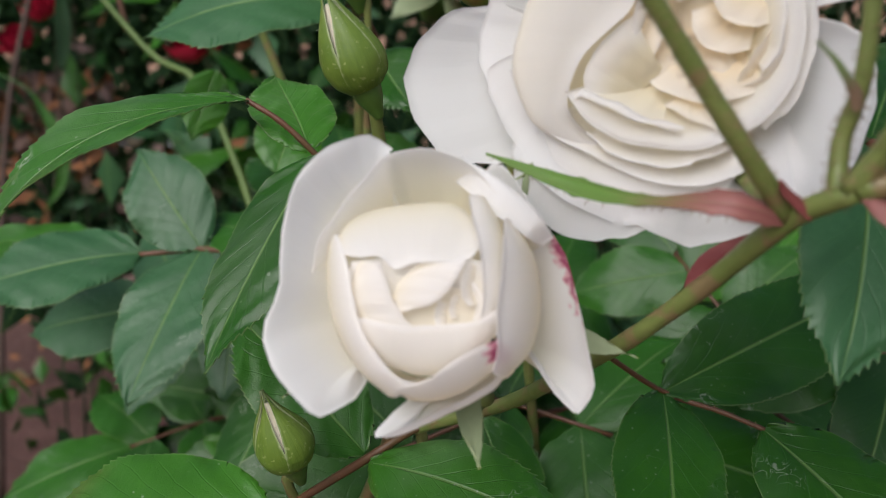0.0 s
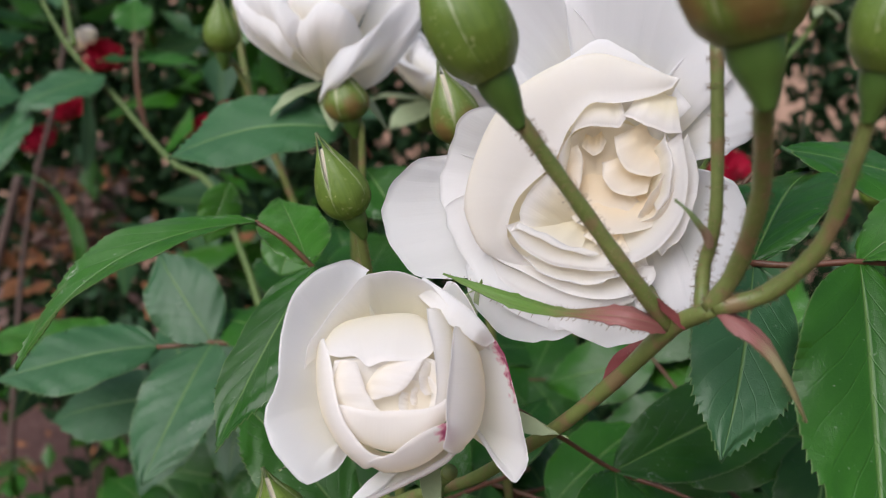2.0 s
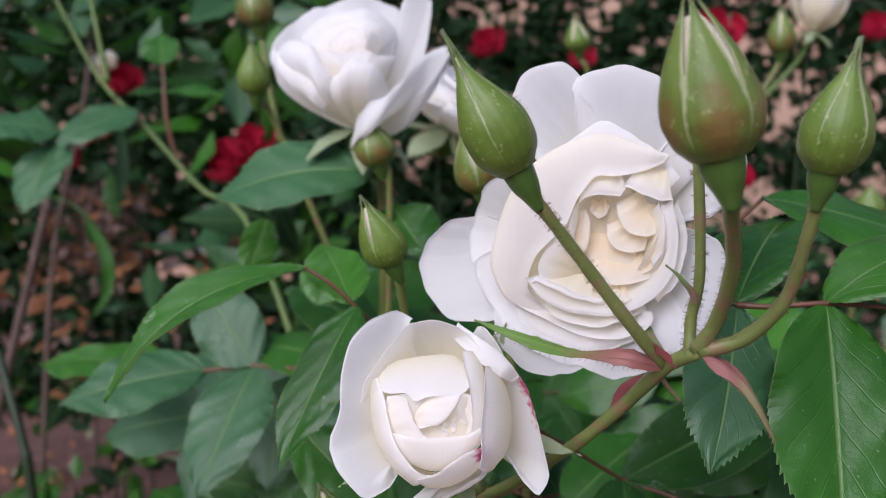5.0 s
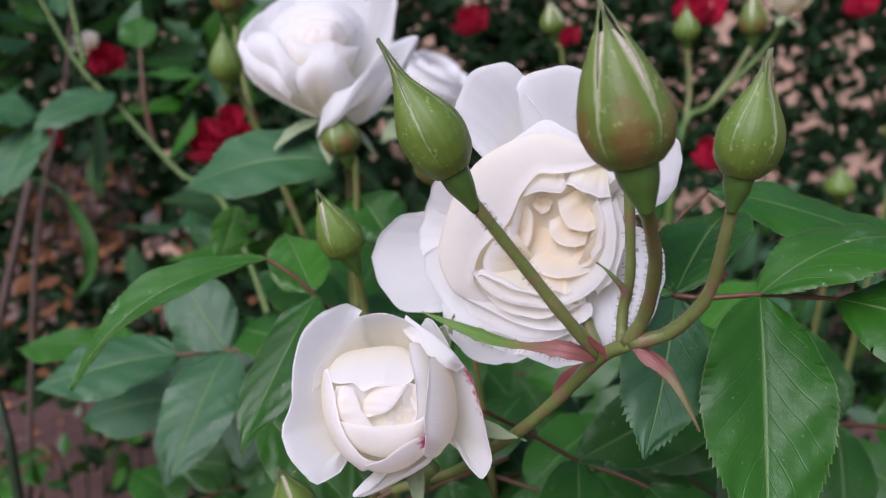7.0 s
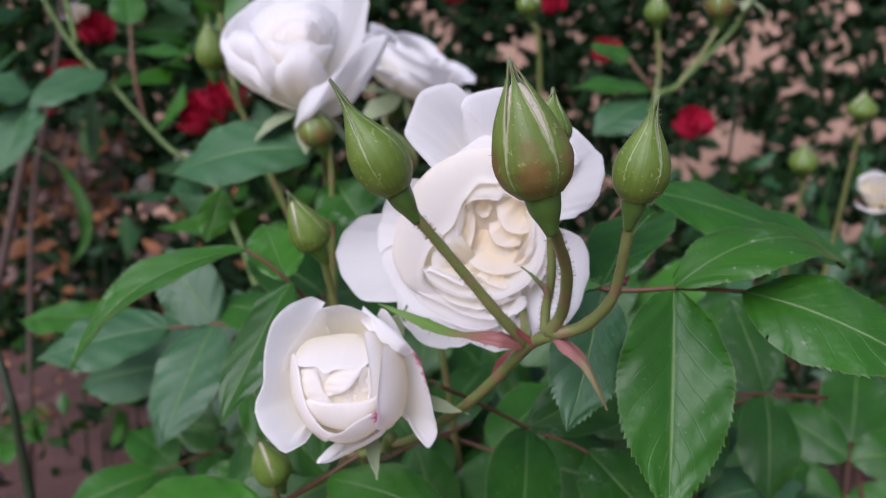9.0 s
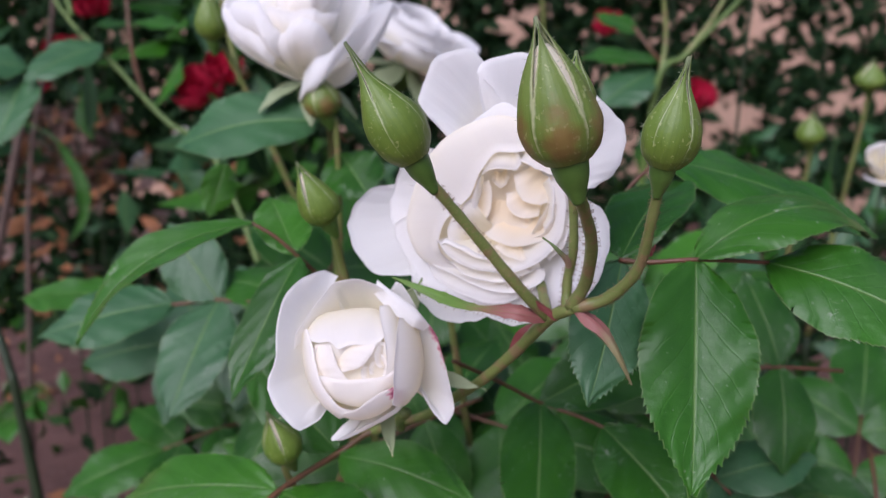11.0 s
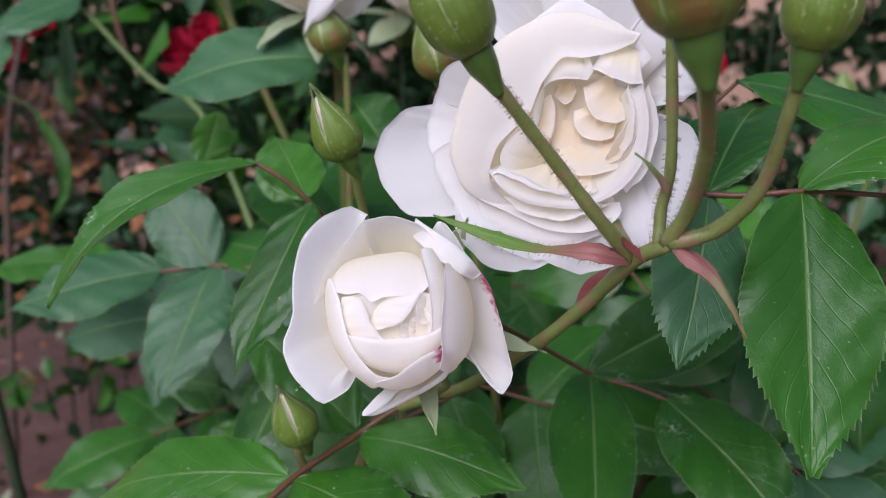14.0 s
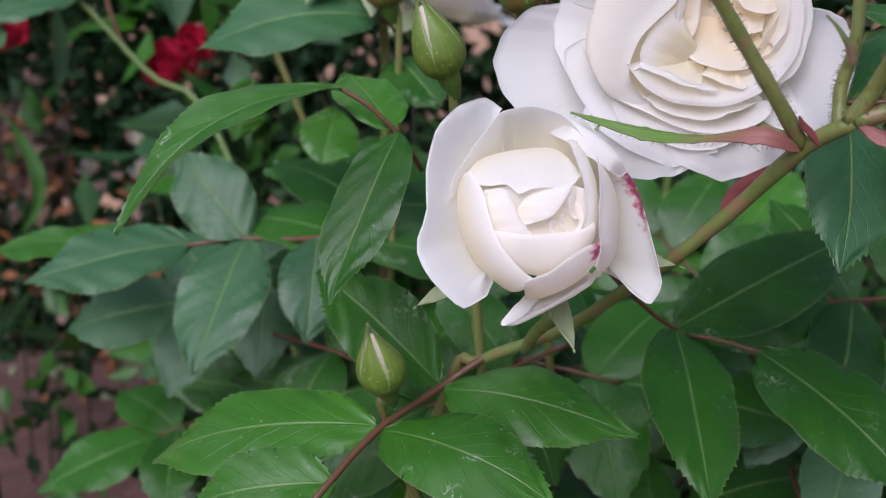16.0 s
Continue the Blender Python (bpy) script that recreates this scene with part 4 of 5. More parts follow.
    under(stalk("stalk", [(0.1103, 0.2770, 0.8212), (0.1115, 0.2690, 0.8080), (0.1125, 0.2450, 0.7960), (0.1132, 0.2175, 0.7906)], (0.0024, 0.0019, 0.0017, 0.0017), STEM, None), ob)
    return ob


full_rose()


def side_rose():
    ob = new("rose_bloom")
    ob.matrix_basis = flower_frame((0.0068, 0.4000, 0.9025), (0.141, -0.978, -0.156))
    tagged(ob, "open white rose turned sideways above a dark leaf", "rose", "white rose blooms")
    foot = (-1.2, -44.1, -12.0)
    for i, (rim, mid, mat) in enumerate((
            ([(-42.8, -15.5, -20.0), (-43.6, -5.4, -22.0), (-38.1, 2.4, -28.0), (-30.1, 9.8, -34.0), (-20.4, 13.6, -38.0), (-11.8, 13.7, -40.0)], (-29.1, -15.5, -20.0), OUTER),
            ([(-26.5, 7.4, -36.0), (-14.3, 16.2, -40.0), (-3.1, 19.4, -42.0), (8.1, 18.1, -42.0), (18.0, 12.4, -40.0), (21.5, 3.7, -34.0)], (-0.6, -3.6, -30.0), OUTER),
            ([(16.4, 6.1, -30.0), (18.7, 15.7, -26.0), (25.2, 23.4, -24.0), (32.2, 18.5, -22.0), (33.3, 11.9, -20.0), (29.6, -7.1, -18.0)], (17.4, -15.6, -24.0), OUTER),
            ([(-30.2, -0.9, -24.0), (-20.6, 7.4, -20.0), (-8.6, 11.7, -18.0), (3.1, 12.5, -18.0), (13.3, 6.9, -20.0), (17.6, -1.5, -24.0)], (-4.4, -7.0, -14.0), OUTER),
            ([(-25.0, -4.1, -16.0), (-16.4, 3.9, -11.0), (-5.1, 7.7, -9.0), (5.2, 6.7, -9.0), (13.2, -0.1, -11.0), (15.3, -7.4, -16.0)], (-3.9, -10.7, -6.0), WHITE),
            ([(-17.0, -4.0, -9.0), (-10.7, 1.6, -5.0), (-2.5, 4.1, -3.0), (5.4, 1.9, -4.0), (9.1, -4.6, -8.0)], (-3.0, -11.5, -0.0), SOFT_CREAM),
            ([(-10.9, -4.7, -5.0), (-6.6, -1.0, -2.0), (-0.8, -0.2, -1.0), (3.7, -3.0, -2.0), (4.0, -7.3, -5.0)], (-2.6, -12.7, 2.0), SOFT_CREAM),
            ([(-21.8, -6.5, -4.0), (-15.6, -6.5, 1.0), (-6.8, -7.2, 4.0), (2.5, -6.5, 4.0), (10.0, -8.9, 1.0), (15.0, -8.8, -5.0)], (-2.6, -20.6, 8.0), WHITE),
            ([(-41.8, -8.4, -16.0), (-34.0, -3.0, -7.0), (-25.7, -3.4, -0.0), (-19.9, -9.7, 4.0), (-14.3, -16.7, 6.0), (-10.5, -19.1, 5.0)], (-23.4, -21.4, 4.0), OUTER),
            ([(-15.1, -19.8, 4.0), (-10.1, -14.2, 8.0), (-3.0, -10.4, 11.0), (3.6, -12.0, 11.0), (10.2, -18.4, 8.0), (12.1, -24.9, 2.0)], (-2.4, -26.0, 10.0), OUTER),
            ([(-43.2, -5.9, -16.0), (-38.0, -10.4, -6.0), (-28.9, -15.9, 0.0), (-19.6, -21.3, 4.0), (-12.9, -28.1, 4.0)], (-27.8, -28.3, 0.0), OUTER),
            ([(-2.8, -36.9, 6.0), (1.7, -30.8, 12.0), (10.4, -26.3, 14.0), (18.2, -18.8, 10.0), (27.6, -9.0, 2.0), (37.2, -4.0, -4.0), (43.4, -3.5, -6.0), (39.9, -15.0, -8.0), (31.9, -26.7, -10.0)], (14.0, -33.5, 6.0), OUTER))):
        sculpted(ob, rim, mid, mat, foot, 0.9, 0.4, 0.45, 80 + i)
    k = flower_frame(Vector(foot) / 1000, (0.1, 1.0, 0.1), (0, 0, 1))
    hip = solid("hip", [(0.002, -0.016), (0.0055, -0.011), (0.0065, -0.004), (0.004, 0.003)], HIP, ob, label="green hip")
    hip.matrix_basis = k
    for i in range(5):
        sepal_on(ob, 25 + i * 72, 28.0, [(0.004, 0.0), (0.011, -0.003), (0.019, -0.007), (0.026, -0.016)], SEPAL, seed=i).matrix_basis = k
    under(stalk("stalk", [(0.0042, 0.4150, 0.8587), (0.0058, 0.4200, 0.8537), (0.0116, 0.4300, 0.8321), (0.01, 0.47, 0.62)], (0.0026, 0.0022, 0.0022, 0.003), STEM, None), ob)
    return ob


side_rose()


# ---- other blooms ----
def open_rose(base, axis, r, h, n, mat, label, seed, group, res=11, hip=True, spread=1.0, inner=None):
    """A cup-shaped bloom that stands on its base: n petals, the inner ones upright, the outer ones leaning out."""
    ob = new("rose_bloom")
    ob.matrix_basis = flower_frame(base, axis, (0.1, 0.9, 0.3))
    tagged(ob, label, "rose", group)
    rng = random.Random(seed)
    for i in range(n):
        f = (i + 1) / n
        q = r * (0.16 + 0.84 * f ** 1.1) * rng.uniform(0.93, 1.05)
        top = h * (0.97 - 0.25 * max(0, f - 0.55) * spread / 0.45) * rng.uniform(0.95, 1.05)
        prof = [(r * 0.08, 0), (q * 0.7, h * 0.22), (q * 0.98, h * 0.55), (q * 0.97, top * 0.92), (q * (0.9 + 0.28 * f * spread), top)]
        petal(ob, i * 137.5 + rng.uniform(-12, 12), 58 - 18 * f, prof, (inner or mat) if f < 0.35 else mat, 0.24, rough=0.03, spiral=rng.uniform(-0.06, 0.06) * r, seed=i, nu=res, nv=res, peak=0.05)
    foot = np.array(base) - unit(axis) * r * 0.00035
    low = (foot[0] + rng.uniform(-0.03, 0.03), foot[1] + 0.06, GROUND + 0.005)
    under(stalk("stalk", [foot, (foot[0], foot[1] + 0.012, foot[2] - 0.04), (0.6 * foot[0] + 0.4 * low[0], foot[1] + 0.05, 0.5 * (foot[2] + GROUND)), low], (0.0012, 0.0012, 0.0014, 0.002), SHADED_STEM, None, n=14), ob)
    if hip:
        k = r / 1000
        solid("hip", [(k * 0.06, -k * 0.42), (k * 0.15, -k * 0.3), (k * 0.17, -k * 0.1), (k * 0.1, k * 0.05)], HIP, ob, label="green hip")
        for i in range(5):
            sepal_on(ob, 30 + i * 72, 26.0, [(k * 0.12, 0.0), (k * 0.32, -k * 0.12), (k * 0.55, -k * 0.22), (k * 0.75, -k * 0.42)], SEPAL, seed=i)
    return ob


open_rose((0.0341, 0.6600, 0.8738), (0.45, -0.25, 0.85), 58.0, 40.0, 15, OUTER, "wide open white rose among dark leaves", 6, "white rose blooms", spread=1.9)
open_rose((0.3166, 0.7000, 0.9534), (0.15, -0.2, 1.0), 22.0, 40.0, 10, WHITE, "white rose just opening on a tall shoot", 7, "white rose blooms")
for i, (t, px) in enumerate((
        ((-0.1430, 1.2500, 1.0288), 34), ((-0.2186, 1.0000, 0.8627), 28), ((0.0538, 1.5000, 1.0473), 36), ((0.3823, 1.3000, 1.0333), 40), ((0.4092, 1.3000, 0.8268), 34),
        ((-0.5407, 1.2000, 0.8433), 26), ((0.3074, 1.5000, 0.9473), 30), ((-0.4553, 1.2000, 0.9536), 30), ((-0.2373, 1.0000, 0.8371), 34), ((-0.5039, 1.2000, 0.8868), 30),
        ((-0.8226, 1.9000, 0.1108), 24), ((0.2240, 1.6000, 1.0396), 28), ((0.7339, 1.6000, 1.0923), 34), ((0.2457, 0.6200, 0.6472), 9))):
    open_rose(t, (0.2 * math.sin(i * 2.1), -0.7, 0.7), px, px * 1.1, 9, RED, "deep red double rose in the bed by the hedge", 30 + i, "red roses", 9, False, 0.3)
for i, t in enumerate(((-0.4789, 1.2000, 0.9814), (-0.4331, 1.5000, 0.6975), (-0.5513, 1.6000, 0.6965), (0.4577, 0.7500, 0.7805), (-0.6442, 1.5000, 0.1766), (-0.3702, 1.3000, 0.7607))):
    open_rose(t, (0.3 * math.sin(i * 1.7), -0.6, 0.7), 22.0, 26.0, 8, WHITE, "small white rose deep in the bed", 60 + i, "white rose blooms", 7, False)


# ---- stems ----
def rose_stem(label, pts, radii, mat, hairs=0, n=26):
    ob = thing("rose_shoot", pts[0], label, "shoot", "rose shoots")
    under(stalk("cane", pts, radii, mat, None, hairs, 0.0009, n=n, seed=len(pts)), ob)
    return ob


JUNCTION = (0.1132, 0.2165, 0.7903)
rose_stem("green flowering stem, forking below the buds", [(0.1195, 0.2070, 0.7962), JUNCTION, (0.1048, 0.2320, 0.7754), (0.0948, 0.2470, 0.7605), (0.0855, 0.2620, 0.7485), (0.0713, 0.2850, 0.7308), (0.0475, 0.3000, 0.7170), (0.0380, 0.3120, 0.7045), (0.02, 0.335, 0.60), (0.02, 0.36, 0.24)], (0.0017, 0.0020, 0.0019, 0.0019, 0.0019, 0.0019, 0.0019, 0.0020, 0.003, 0.0045), STEM, 160, 40)


def bract(label, pts, width, mats, normal, seed=0, shape=(0.75, 1.0, 0.95, 0.75, 0.45, 0.0), teeth=0.25, fringe=0.0):
    """A narrow stipule or bract that follows a curve, folded along its middle; shape: its breadth from base to tip; fringe: length of the glandular hairs on its margin."""
    ob = thing("stipule", pts[0], label, "stipule", "stipules")
    n = 40
    c = spline(pts, n)
    t = np.gradient(c, axis=0)
    breadth = spline([(q, 0, 0) for q in shape], n)[:, 0]
    g = np.zeros((n, 9, 3))
    for i in range(n):
        v = i / (n - 1)
        ti = unit(t[i])
        nn = unit(np.array(normal) - ti * np.dot(normal, ti))
        y = np.cross(nn, ti)
        w = max(width / 2 * breadth[i], 0.00015)
        for j in range(9):
            u = -1 + j / 4
            jag = teeth * (0.6 + 0.4 * math.sin(i * 2.3 + seed)) if abs(u) > 0.9 and i % 4 == 0 else 0.0
            g[i, j] = c[i] + y * u * w * (1 + jag) - nn * abs(u) * w * 0.45 + nn * 0.10 * w * math.sin(v * 12 + u * 3)
    verts, faces, slots, uv = sheet(g, 0.0004)
    blade = link_mesh("blade", verts, faces, mats, uv=uv, slots=slots)
    under(blade, ob)
    if fringe:
        rng = random.Random(seed)
        hv, hf = [], []
        for i in range(3, n - 1):
            for j in (0, 8):
                if rng.random() < 0.25:
                    continue
                p, ti = g[i, j], unit(t[i])
                side = unit(g[i, j] - g[i, 4])
                d = unit(side + ti * rng.uniform(0.2, 0.9) + np.array((0, -0.25, 0.1)))
                tip = p + d * fringe * rng.uniform(0.5, 1.2)
                e1, e2 = unit(np.cross(d, ti + np.array((0.1, 0.2, 0.3)))), ti
                o = len(hv)
                hv += [p - d * 0.0001 + (e1 * math.cos(a) + e2 * math.sin(a)) * 0.00009 for a in (0, 2.1, 4.2)]
                hv += [tip + (e1 * math.cos(a) + e2 * math.sin(a)) * 0.00007 for a in (0, 2.1, 4.2)]
                hf += [(o + q, o + (q + 1) % 3, o + 3 + (q + 1) % 3, o + 3 + q) for q in range(3)] + [(o + 3, o + 4, o + 5), (o + 2, o + 1, o)]
        under(link_mesh("fringe", hv, hf, [BRISTLE], label="fine glandular hairs along the margin"), ob)
    return ob


bract("long stipule, red at its base and leaf-green at its tip", [JUNCTION, (0.1028, 0.2130, 0.7934), (0.0906, 0.2220, 0.7921), (0.0784, 0.2310, 0.7937), (0.0638, 0.2375, 0.7977)], 0.0047, [BRACT_LONG, BRACT_LONG], (0.0, -0.8, 0.6), 0, (0.45, 0.85, 1.0, 0.8, 0.42, 0.55, 0.72, 0.62, 0.35, 0.0), 0.30, 0.0010)
bract("reddish drooping stipule below the fork", [(0.1202, 0.2060, 0.7957), (0.1267, 0.2030, 0.7918), (0.1315, 0.2000, 0.7851), (0.1356, 0.1990, 0.7760)], 0.0044, [BRACT_DROOP, BRACT_DROOP], (0.5, -0.8, 0.3), 2, (0.4, 0.9, 1.0, 0.85, 0.6, 0.4, 0.25, 0.0), 0.15, 0.0006)
bract("crimson stipule base at the fork of the stem", [(0.1153, 0.2125, 0.7914), (0.1107, 0.2115, 0.7952), (0.1088, 0.2106, 0.7972)], 0.0017, [BRACT, BRACT], (0.2, -0.85, 0.4))
bract("dark red stipule clasping the stem", [(0.1031, 0.2360, 0.7725), (0.1067, 0.2340, 0.7791), (0.1126, 0.2260, 0.7865)], 0.0058, [BRACT, BRACT], (-0.4, -0.8, 0.3), 3, (0.5, 0.9, 1.0, 0.9, 0.6, 0.2), 0.04)

bract("small pointed pale green stipule on a flower stalk", [(0.1180, 0.2065, 0.8083), (0.1164, 0.2055, 0.8114), (0.1134, 0.2040, 0.8146), (0.1097, 0.2030, 0.8177)], 0.0015, [BRACT_SMALL, BRACT_SMALL], (-0.3, -0.8, 0.3), 4, (0.7, 1.0, 0.7, 0.35, 0.0), 0.3)
bract("crimson prickle on the curved bud stalk", [(0.1380, 0.1965, 0.8144), (0.1399, 0.1955, 0.8170)], 0.0018, [BRACT, BRACT], (-0.3, -0.8, 0.3), 5, (1.0, 0.9, 0.5, 0.0), 0.0)

# ---- buds ----
BUD_A, BUD_B, BUD_C = (0.0771, 0.1990, 0.8348), (0.1142, 0.1680, 0.8368), (0.1373, 0.1830, 0.8354)
rose_bud(BUD_A, (0.0576, 0.1900, 0.8687), 0.0154, "plump green rose bud, leaning, with a white-edged sepal", 20, False, [JUNCTION, (0.1035, 0.2110, 0.8015), (0.0930, 0.2070, 0.8147), (0.0838, 0.2030, 0.8263), BUD_A], (0.0018, 0.0017, 0.0016, 0.0015, 0.0016), 300, 0.2, blunt=0.05, fuzz=260)
rose_bud(BUD_B, (0.1042, 0.1630, 0.8731), 0.0186, "large green rose bud flushed red, a white petal showing", 346, True, [(0.1187, 0.2080, 0.7959), (0.1221, 0.2030, 0.8046), (0.1217, 0.1900, 0.8180), (0.1181, 0.1780, 0.8284), BUD_B], (0.0019, 0.0018, 0.0017, 0.0016, 0.0017), 240, 0.65, blunt=1.0, fuzz=160)
rose_bud(BUD_C, (0.1410, 0.1760, 0.8654), 0.0136, "slim green rose bud on a curved stalk", 60, False, [(0.1195, 0.2070, 0.7962), (0.1288, 0.2030, 0.8005), (0.1354, 0.1960, 0.8105), (0.1367, 0.1880, 0.8248), BUD_C], (0.0019, 0.0018, 0.0016, 0.0014, 0.0014), 240, 0.2, blunt=0.35, fuzz=220)
rose_bud((0.0367, 0.2830, 0.8054), (0.0259, 0.2740, 0.8307), 0.0144, "small green rose bud with pale stripes", 10, False, [(0.05, 0.31, 0.70), (0.0427, 0.3000, 0.7651), (0.0390, 0.2950, 0.7853), (0.0367, 0.2830, 0.8054)], (0.0019, 0.0016, 0.0015, 0.0016), 60, 0.45, blunt=0.8, fuzz=60)
rose_bud((0.0183, 0.2830, 0.7101), (0.0120, 0.2720, 0.7355), 0.0145, "small green rose bud low among the leaves", 45, False, [(0.05, 0.33, 0.60), (0.0175, 0.2880, 0.6978), (0.0183, 0.2830, 0.7101)], (0.0016, 0.0014, 0.0016), 20, 0.5, blunt=0.6, fuzz=60)
rose_bud((0.0654, 0.3300, 0.8292), (0.0562, 0.3200, 0.8574), 0.0165, "green rose bud with a pink-edged sepal", 100, True, [(0.09, 0.40, 0.66), (0.0711, 0.3600, 0.8004), (0.0654, 0.3300, 0.8292)], (0.002, 0.0017, 0.0016), 0, 0.5)
rose_bud((0.0152, 0.4050, 0.8397), (0.0081, 0.3970, 0.8674), 0.0185, "opening calyx beneath a white bloom", 15, True, [(0.01, 0.46, 0.62), (0.0185, 0.4100, 0.8216), (0.0152, 0.4050, 0.8397)], (0.002, 0.0016, 0.0016), 0, 0.3)
rose_bud((-0.0772, 0.5200, 0.8816), (-0.0774, 0.5100, 0.9185), 0.019, "closed green rose bud beside a white bloom", 0, False, [(0.02, 0.60, 0.62), (-0.0647, 0.5400, 0.8577), (-0.0772, 0.5200, 0.8816)], (0.0024, 0.002, 0.002), 0, 0.3)
rose_bud((-0.0846, 0.5600, 0.9292), (-0.0913, 0.5500, 0.9672), 0.023, "rose bud above another, pink at its tip", 30, True, [(-0.0723, 0.5600, 0.8595), (-0.0805, 0.5600, 0.9004), (-0.0846, 0.5600, 0.9292)], (0.0024, 0.002, 0.002), 0, 0.6)
rose_bud((0.1399, 0.7500, 0.9413), (0.1336, 0.7400, 0.9743), 0.021, "whitish rose bud on a tall thin stalk", 0, False, [(0.16, 0.85, 0.62), (0.1492, 0.7600, 0.8993), (0.1399, 0.7500, 0.9413)], (0.003, 0.002, 0.002), 0, 1.0)
rose_bud((0.2459, 0.7200, 0.9319), (0.2416, 0.7100, 0.9636), 0.020, "green rose bud on a tall thin stalk", 40, False, [(0.2416, 0.7100, 0.8549), (0.2491, 0.7200, 0.8936), (0.2459, 0.7200, 0.9319)], (0.0026, 0.002, 0.002), 0, 0.3)
rose_bud((0.2958, 0.7100, 0.9336), (0.2910, 0.7000, 0.9738), 0.022, "pinkish rose bud beside an opening rose", 80, True, [(0.2642, 0.7100, 0.8839), (0.2842, 0.7100, 0.9125), (0.2958, 0.7100, 0.9336)], (0.0026, 0.002, 0.002), 0, 0.4)
rose_bud((0.3991, 0.7800, 0.8029), (0.3959, 0.7700, 0.8350), 0.026, "small rose bud in the bed by the hedge", 0, False, [(0.40, 0.85, 0.60), (0.4019, 0.7900, 0.7751), (0.3991, 0.7800, 0.8029)], (0.003, 0.002, 0.002), 0, 0.3)
rose_bud((0.4567, 0.8000, 0.8533), (0.4545, 0.7900, 0.8823), 0.026, "small rose bud in the bed by the hedge", 30, False, [(0.44, 0.85, 0.60), (0.4572, 0.8100, 0.8178), (0.4567, 0.8000, 0.8533)], (0.003, 0.002, 0.002), 0, 0.3)
rose_bud((0.1166, 0.2050, 0.8500), (0.1176, 0.2050, 0.8682), 0.012, "small pointed bud on a reddish stalk", 0, False, [(0.1178, 0.2100, 0.7946), (0.1179, 0.2110, 0.8035), (0.1190, 0.2080, 0.8163), (0.1166, 0.2050, 0.8500)], (0.0017, 0.0014, 0.0013, 0.0014), 220, 0.3)
rose_stem("tall green shoot carrying several buds", [(0.25, 0.80, 0.26), (0.235, 0.75, 0.62), (0.2395, 0.7100, 0.8476), (0.2642, 0.7100, 0.8839), (0.3047, 0.7100, 0.9267), (0.3167, 0.7000, 0.9512)], (0.006, 0.004, 0.003, 0.0026, 0.0022, 0.002), SHOOT)
rose_stem("long arching green shoot", [(-0.3131, 0.7200, 1.0012), (-0.2643, 0.7100, 0.9182), (-0.2189, 0.7000, 0.8743), (-0.1719, 0.6900, 0.8264), (-0.1221, 0.6700, 0.7899), (-0.05, 0.62, 0.60), (0.0, 0.6, 0.26)], (0.0016, 0.0019, 0.0022, 0.0022, 0.0024, 0.003, 0.005), SHOOT)
rose_stem("slender green side shoot of a rose", [(-0.2776, 0.7200, 1.0013), (-0.2648, 0.7100, 0.9567), (-0.2550, 0.7060, 0.9141)], (0.002, 0.0022, 0.0026), SHOOT)
rose_stem("old brown woody rose cane", [(-0.4648, 1.0000, 0.8082), (-0.4925, 1.0000, 0.7087), (-0.5255, 1.0000, 0.5914), (-0.62, 1.0, 0.26)], (0.005, 0.0055, 0.006, 0.008), WOOD)
rose_stem("dark old cane near the ground", [(-0.3061, 0.6200, 0.7027), (-0.2774, 0.6000, 0.6383), (-0.2702, 0.6000, 0.5858), (-0.245, 0.62, 0.26)], (0.003, 0.0035, 0.004, 0.005), SHADED_STEM)
rose_stem("thin brown cane beside the hedge", [(-0.4514, 1.1000, 1.0481), (-0.4698, 1.1000, 0.9164), (-0.5164, 1.1000, 0.7100), (-0.55, 1.1, 0.26)], (0.0025, 0.003, 0.0035, 0.005), WOOD)

# ---- leaves ----
NODE_R, NODE_S, NODE_L = (0.1638, 0.2465, 0.8030), (0.1202, 0.3250, 0.7218), (-0.0535, 0.4280, 0.7397)
rose_leaf("glossy dark green rose leaf, its end leaflet hanging down", [(0.1394, 0.2520, 0.8014), (0.1486, 0.2490, 0.8014), NODE_R, (0.1768, 0.2500, 0.8021), (0.1902, 0.2540, 0.8007)], [
    (NODE_R, (0.1570, 0.2090, 0.7373), 0.0385, (0.05, -0.86, 0.2), dict(fold=0.28, arch=0.03)),
    ((0.1898, 0.2540, 0.8008), (0.2414, 0.2220, 0.7832), 0.036, (0.15, -0.75, 0.65), dict(arch=0.06, fold=0.1)),
    (NODE_R, (0.2323, 0.2750, 0.8055), 0.031, (0.1, -0.28, 0.95), dict(arch=0.22, fold=0.06, mat=LEAF_FRESH)),
    ((0.1404, 0.2520, 0.8010), (0.1271, 0.2225, 0.7605), 0.027, (0.1, -0.9, 0.25), dict(mat=LEAF_BLUE, arch=0.04)),
    ((0.1403, 0.2520, 0.8022), (0.1700, 0.3000, 0.8260), 0.030, (-0.5, -0.75, 0.4), dict(fold=0.25)),
])
rose_leaf("long dark rose leaf behind the buds, speckled white", [(0.1405, 0.2900, 0.8040), (0.1489, 0.2950, 0.8202), (0.1612, 0.3000, 0.8315)], [
    ((0.1608, 0.3000, 0.8317), (0.2396, 0.2850, 0.8042), 0.036, (0.12, -0.42, 0.9), dict(arch=0.06, fold=0.1)),
])
